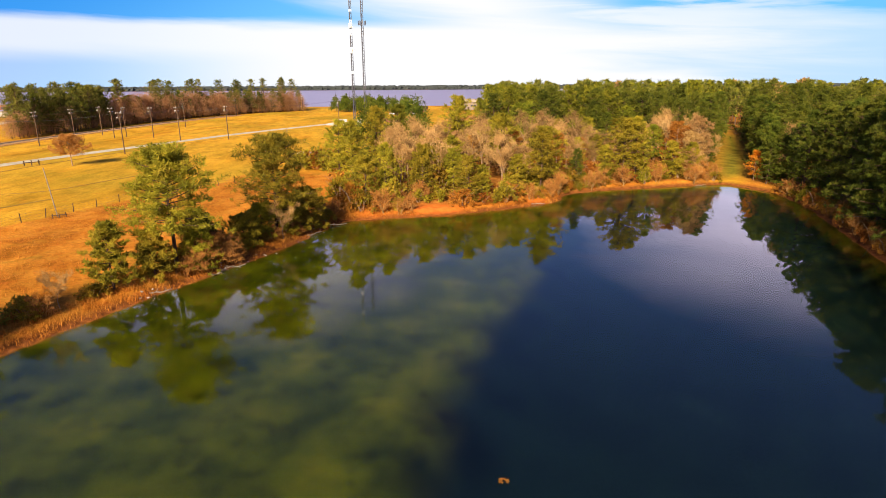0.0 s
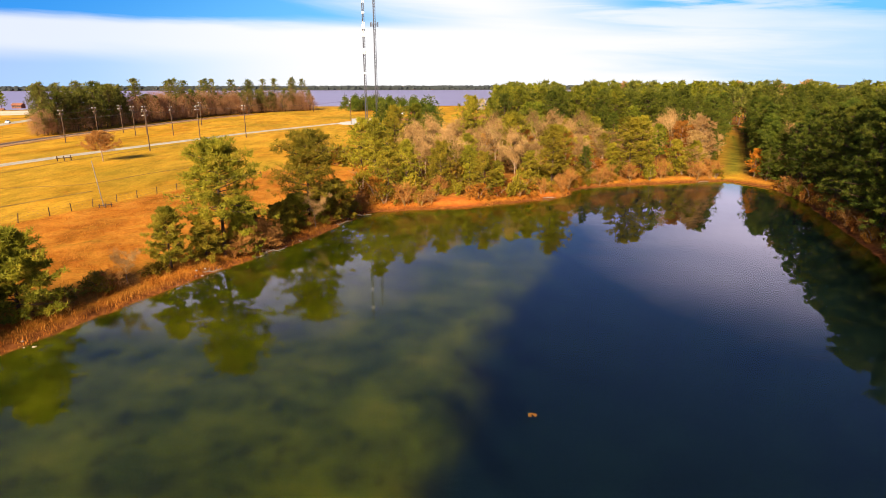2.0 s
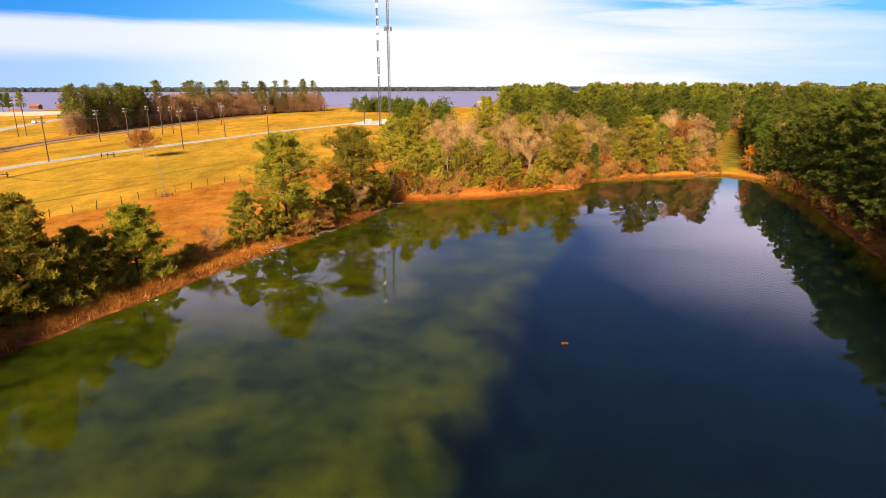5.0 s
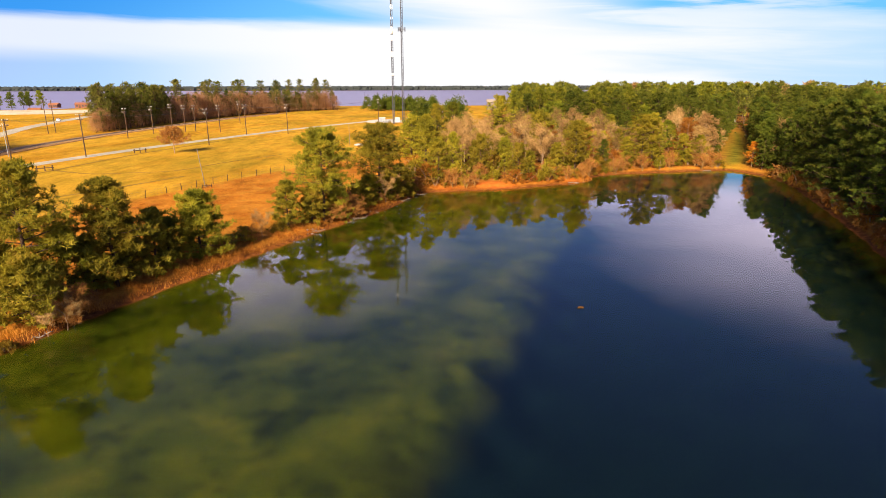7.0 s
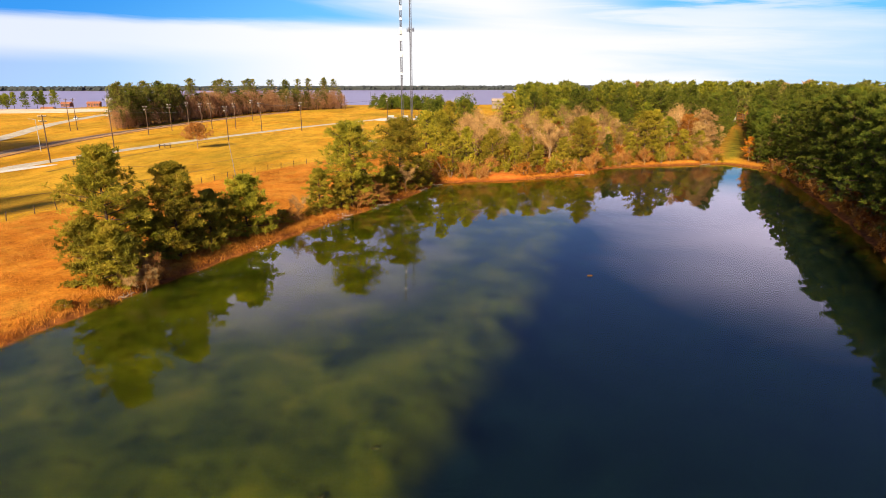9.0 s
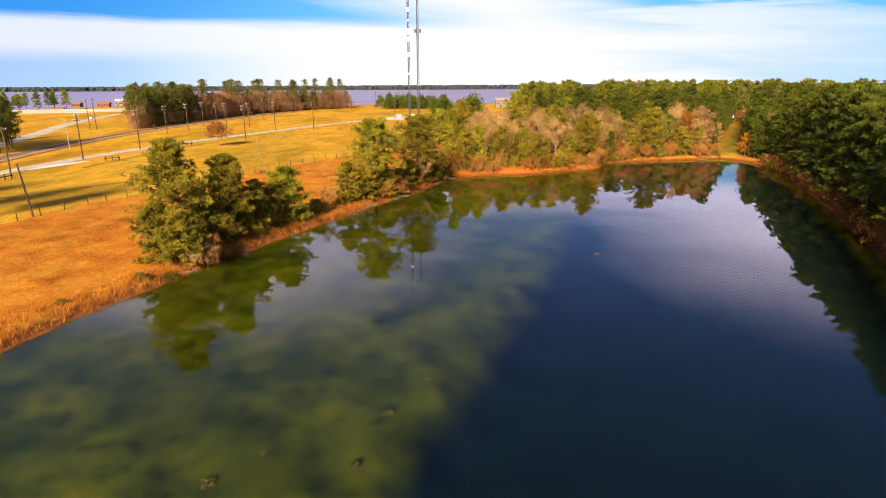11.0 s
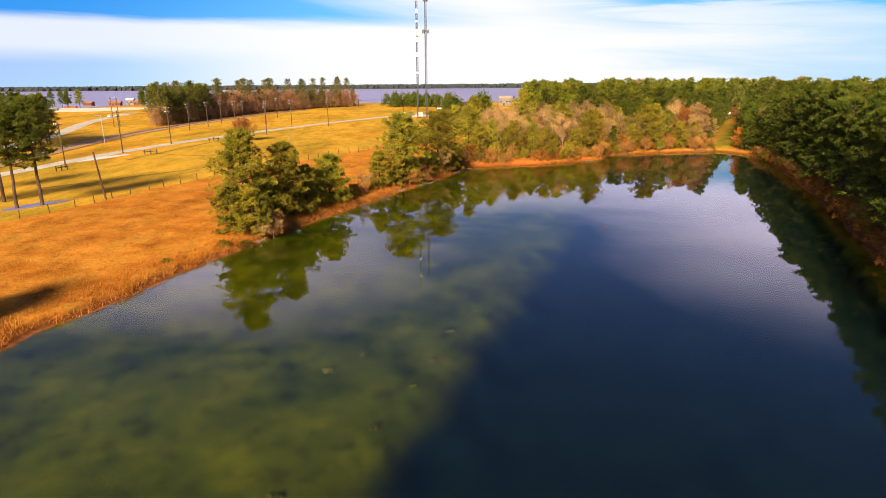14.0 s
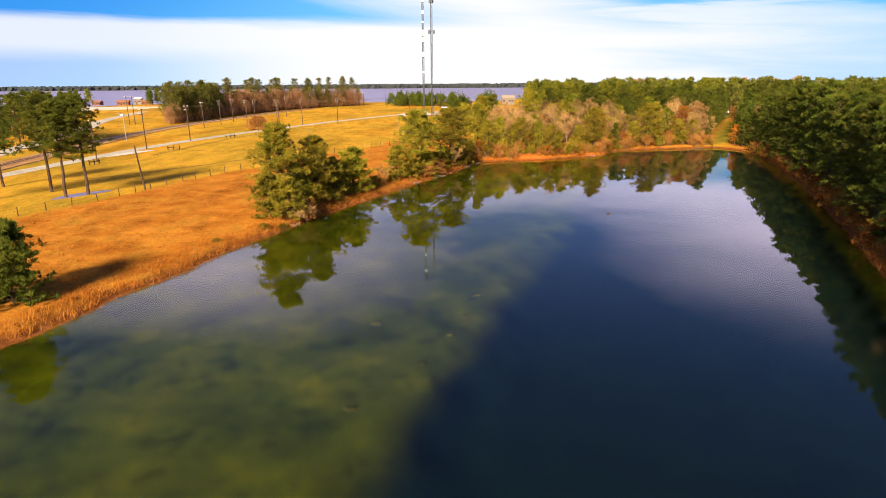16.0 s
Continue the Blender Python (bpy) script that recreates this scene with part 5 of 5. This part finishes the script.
WHITE_WALL = rough_surface("white_wall", [(0.3, (0.68, 0.66, 0.62)), (0.7, (0.80, 0.79, 0.76))], 0.7)
DARK_GLASS = rough_surface("dark_window", [(0.3, (0.03, 0.035, 0.045)), (0.7, (0.06, 0.065, 0.08))], 2, rough=0.1, bump=0.0)
TYRE = rough_surface("tyre", [(0.3, (0.02, 0.02, 0.02)), (0.7, (0.05, 0.05, 0.05))], 6)
PAINT_WHITE = rough_surface("white_paint", [(0.3, (0.72, 0.72, 0.72)), (0.7, (0.80, 0.80, 0.80))], 1, rough=0.3, bump=0.0)
PAINT_RED = rough_surface("red_paint", [(0.3, (0.45, 0.05, 0.03)), (0.7, (0.55, 0.08, 0.05))], 1, rough=0.3, bump=0.0)


def house(x, y, size, h, turn, wall, roof, label):
    w, d = size
    ob = thing("house", label, "house", "lakeside houses")
    bm = bmesh.new()
    box(bm, (w, d, h), (0, 0, h / 2 - 0.1), bevel=0.04)
    part("wall", bm, wall, ob)
    bm = bmesh.new()
    rise, o = 0.28 * d, 0.5
    vs = [bm.verts.new(p) for p in ((-w / 2 - o, -d / 2 - o, h - 0.15), (w / 2 + o, -d / 2 - o, h - 0.15), (w / 2 + o, d / 2 + o, h - 0.15), (-w / 2 - o, d / 2 + o, h - 0.15), (-w / 2 - o, 0, h + rise), (w / 2 + o, 0, h + rise))]
    for q in ((0, 1, 5, 4), (2, 3, 4, 5), (1, 2, 5), (3, 0, 4), (3, 2, 1, 0)):
        bm.faces.new([vs[i] for i in q])
    part("roof", bm, roof, ob)
    for k, lx in enumerate((-0.33, -0.12, 0.12, 0.35)):
        bm = bmesh.new()
        if k == 1:
            box(bm, (1.1, 0.08, 2.1), (lx * w, -d / 2 - 0.02, 0.95))
            part("door", bm, POLE_WOOD, ob)
        else:
            box(bm, (1.5, 0.08, 1.2), (lx * w, -d / 2 - 0.02, h * 0.55))
            part("window", bm, DARK_GLASS, ob)
    ob.matrix_basis = pose(x, y, ground_z(x, y), 0, 0, turn)


house(-321, 512, (9, 6), 2.8, 10, BRICK, ROOF_RED, "small red-brown lakeside house with gabled roof")
house(-306, 515, (8, 5), 2.6, -8, BRICK, ROOF_RED, "small red-brown house by the lake")
house(-281, 511, (10, 5.5), 2.8, 5, BRICK, ROOF_RED, "small red-brown house by the lake")
house(-262, 516, (9, 5.5), 2.8, 12, BRICK, ROOF_RED, "small red-brown house by the lake")
house(-272, 522, (6, 5), 5.0, 0, GREY_WOOD, ROOF_PALE, "pale two-storey cabin by the lake")
house(4, 236, (10, 6), 3.8, 8, GREY_WOOD, ROOF_RED, "weathered grey building behind leafless trees")
house(138, 237, (5, 3.4), 2.2, -30, WHITE_WALL, ROOF_PALE, "low white building at the end of the clearing")
house(61, 432, (10, 7), 5.6, -6, GREY_WOOD, GREY_WOOD, "large pale building behind the woods")
house(22, 408, (12, 6), 2.4, 0, BRICK, POLE_WOOD, "low brown building beyond the masts")


def cabinet(x, y, size, turn, label):
    ob = thing("equipment_shelter", label, "shelter", "equipment shelters")
    w, d, h = size
    bm = bmesh.new()
    box(bm, (w, d, h), (0, 0, h / 2), bevel=0.05)
    part("body", bm, STEEL, ob)
    bm = bmesh.new()
    box(bm, (w + 0.3, d + 0.3, 0.16), (0, 0, h + 0.06), bevel=0.03)
    part("roof", bm, ROOF_PALE, ob)
    bm = bmesh.new()
    box(bm, (0.9, 0.06, 2.0), (0.2 * w, -d / 2 - 0.01, 1.0))
    part("door", bm, STEEL, ob)
    ob.matrix_basis = pose(x, y, ground_z(x, y) + 0.06, 0, 0, turn)


cabinet(-20.5, 286, (3.2, 2.2, 2.2), 8, "grey equipment shelter by the masts")
cabinet(-12.5, 288, (2.4, 1.8, 2.0), 0, "small grey equipment shelter by the masts")
cabinet(-6.5, 286, (1.8, 1.6, 1.8), 15, "small grey equipment shelter by the masts")


def car(x, y, turn, paint, label):
    ob = thing("car", label, "car", "parked cars")
    bm = bmesh.new()
    box(bm, (4.5, 1.8, 0.75), (0, 0, 0.68), bevel=0.18)
    body = part("body", bm, paint, ob)
    bm = bmesh.new()
    vs = []
    for sx, sy, z in ((-1.5, 0.82, 1.0), (1.2, 0.82, 1.0), (1.2, -0.82, 1.0), (-1.5, -0.82, 1.0), (-1.1, 0.66, 1.5), (0.5, 0.66, 1.5), (0.5, -0.66, 1.5), (-1.1, -0.66, 1.5)):
        vs.append(bm.verts.new((sx, sy, z)))
    for q in ((0, 1, 5, 4), (1, 2, 6, 5), (2, 3, 7, 6), (3, 0, 4, 7)):
        bm.faces.new([vs[i] for i in q])
    part("window", bm, DARK_GLASS, ob)
    bm = bmesh.new()
    box(bm, (1.65, 1.36, 0.07), (-0.3, 0, 1.52), bevel=0.03)
    part("roof", bm, paint, ob)
    for sx in (-1.4, 1.4):
        for sy in (-0.85, 0.85):
            bm = bmesh.new()
            rod(bm, (sx, sy - 0.1, 0.33), (sx, sy + 0.1, 0.33), 0.33, n=14)
            part("wheel", bm, TYRE, ob)
    ob.matrix_basis = pose(x, y, ground_z(x, y) + 0.06, 0, 0, turn)


car(-193.5, 309, 112, PAINT_WHITE, "white car on the side road")
car(4, 372, 10, PAINT_WHITE, "white car parked beyond the masts")
car(10, 374, 5, PAINT_RED, "red car parked beyond the masts")
car(16, 372, 12, PAINT_WHITE, "white car parked beyond the masts")


def barrier(x, y, turn, size=1.0):
    """Three short posts joined by a rail at the road's edge."""
    ob = thing("wooden_barrier", "low dark wooden post barrier in the grass", "barrier", "barriers")
    for k in (-1, 0, 1):
        bm = bmesh.new()
        rod(bm, (1.5 * k, 0, -0.2), (1.5 * k, 0, 1.25), 0.13, 0.12, 8)
        part("post", bm, POLE_WOOD, ob)
    bm = bmesh.new()
    box(bm, (3.6, 0.08, 0.2), (0, -0.13, 0.75), bevel=0.02)
    part("rail", bm, POLE_WOOD, ob)
    ob.matrix_basis = pose(x, y, ground_z(x, y), 0, 0, turn) @ Matrix.Scale(size, 4)


barrier(-92.2, 113.0, 25)
barrier(-86.3, 149.7, 35)
barrier(-99.4, 82.5, 75)
barrier(-48.6, 87.2, 30, 0.55)


def lamp_post(x, y, h):
    """Thin galvanised post with a bracket."""
    ob = thing("lamp_post", "thin grey steel lamp post beside the track", "lamp", "lamp posts")
    bm = bmesh.new()
    rod(bm, (0, 0, -0.2), (0, 0, h), 0.09, 0.06, 8)
    part("post", bm, STEEL, ob)
    bm = bmesh.new()
    rod(bm, (0, 0, h - 0.1), (1.2, 0, h + 0.15), 0.04, n=6)
    part("bracket", bm, STEEL, ob)
    bm = bmesh.new()
    box(bm, (0.6, 0.25, 0.14), (1.4, 0, h + 0.13), bevel=0.04)
    part("lantern", bm, STEEL, ob)
    ob.matrix_basis = pose(x, y, ground_z(x, y), 0, 0, 200)


lamp_post(-118.6, 143.5, 9.0)


# ---- small things: orange tree, shore debris, underwater tufts ----
field_tree = Kind("leafy_tree", pine_shape(61, 7.2, 4.5, 0.42, 60, 9, 30, 0.22, 7, 0.03, 0.10, 0.40, 0.22), (BARE_BARK, RUSSET_LEAF), TREE, "lone round tree with dry tan leaves in the field", "tree", "autumn trees")
field_tree.put(-75.9, 147.5)


def stones():
    rnd = random.Random(8)
    bm = bmesh.new()
    bmesh.ops.create_icosphere(bm, subdivisions=1, radius=1.0)
    for v in bm.verts:
        v.co *= rnd.uniform(0.75, 1.15)
    first = None
    for (cx, cy), n in (((-24.6, 55.6), 9), ((-19.0, 63.6), 12), ((-17.2, 68.0), 7), ((-34.0, 38.0), 3), ((-41.0, 24.3), 3), ((-10.6, 80.6), 6), ((27, 96.8), 4)):
        for _ in range(n):
            x, y = rnd.gauss(cx, 1.1), rnd.gauss(cy, 1.1)
            g = ground_z(x, y)
            if g < -0.3:
                continue
            s = rnd.uniform(0.06, 0.19)
            if first is None:
                first = tagged(part("rock", bm, STONE), "pale rough rock at the waterline", "rock", "waterline rocks")
                ob = first
            else:
                ob = first.copy()
                scene.collection.objects.link(ob)
            ob.matrix_basis = Matrix.Translation((x, y, g + 0.3 * s)) @ Matrix.Rotation(rnd.uniform(0, 6), 4, "Z") @ Matrix.Diagonal((s, s * rnd.uniform(0.7, 1.2), s * 0.6, 1))


stones()


def driftwood(x, y, length, turn, seed):
    rnd = random.Random(seed)
    soup = Soup()
    pts = [Vector((length * (i / 6 - 0.5), 0.12 * rnd.gauss(0, 1), 0.06 * rnd.gauss(0, 1))) for i in range(7)]
    soup.tube(pts, [0.09 * (1 - 0.1 * i) for i in range(7)], 6)
    for k in (2, 4):
        soup.tube([pts[k], pts[k] + Vector((0.3, rnd.choice((-0.5, 0.5)), 0.25))], [0.04, 0.015], 4)
    ob = tagged(part("driftwood", soup.mesh(), GREY_WOOD), "bleached grey fallen branch at the water's edge", "branch", "fallen branches")
    ob.matrix_basis = pose(x, y, max(0.05, ground_z(x, y)) + 0.08, 0, 0, turn)


for i, (x, y, l, a) in enumerate(((-23.9, 56.5, 2.2, 30), (-19.6, 62.4, 3.0, 70), (-18.6, 64.6, 2.4, 20), (-11.2, 78.6, 2.6, 50), (-8.6, 83.6, 3.0, 15), (-42.2, 21.6, 1.8, 60), (24.5, 95.0, 2.5, 10), (61.5, 109.4, 3.0, 20))):
    driftwood(x, y, l, a, 70 + i)


WEED = foliage("water_weed", [(0.045, 0.048, 0.003), (0.075, 0.072, 0.005), (0.11, 0.10, 0.007)], 0.3)
DEAD_LEAF = foliage("dead_leaves", [(0.10, 0.035, 0.008), (0.17, 0.06, 0.012), (0.24, 0.09, 0.02)], 0.2)


def floating_weed():
    """A small brown raft of leaves on the open water."""
    rng = np.random.default_rng(3)
    c = [(0.2 * math.cos(k * 1.1), 0.15 * math.sin(k * 1.9), 0.03) for k in range(9)]
    v, f = leaf_cloud(rng, c, [0.09] * 9, 16, 0.08, 0.2, 0.0)
    ob = part("leaf_raft", (v.tolist(), f.tolist()), DEAD_LEAF)
    ob.matrix_basis = pose(4.5, 24.5, 0.01)
    tagged(ob, "small brown raft of leaves floating on the pond", "leaves")


floating_weed()


def weed_clump(x, y, s, seed):
    rng = np.random.default_rng(seed)
    c = rng.normal(0, 0.3, (7, 3)) * np.array([1, 1, 0.3]) + np.array([0, 0, 0.35])
    v, f = leaf_cloud(rng, c, [0.32] * 7, 22, 0.22, 0.8, 0.5)
    ob = part("water_weed", (v.tolist(), f.tolist()), WEED)
    ob.matrix_basis = Matrix.Translation((x, y, ground_z(x, y))) @ Matrix.Scale(0.6 * s, 4)
    tagged(ob, "yellow-green water weed clump under the surface", "weed", "water weeds")


for i, (x, y, s) in enumerate(((-29.5, -14.5, 1.0), (-21.7, -13.5, 1.0), (-19.8, -8.2, 1.0), (-25.8, -22.0, 0.8), (-23.2, -17.0, 0.7), (-30.4, -28.0, 0.9), (-17.2, -4.0, 0.6), (-27.0, -12.0, 0.5))):
    weed_clump(x, y, s, 90 + i)
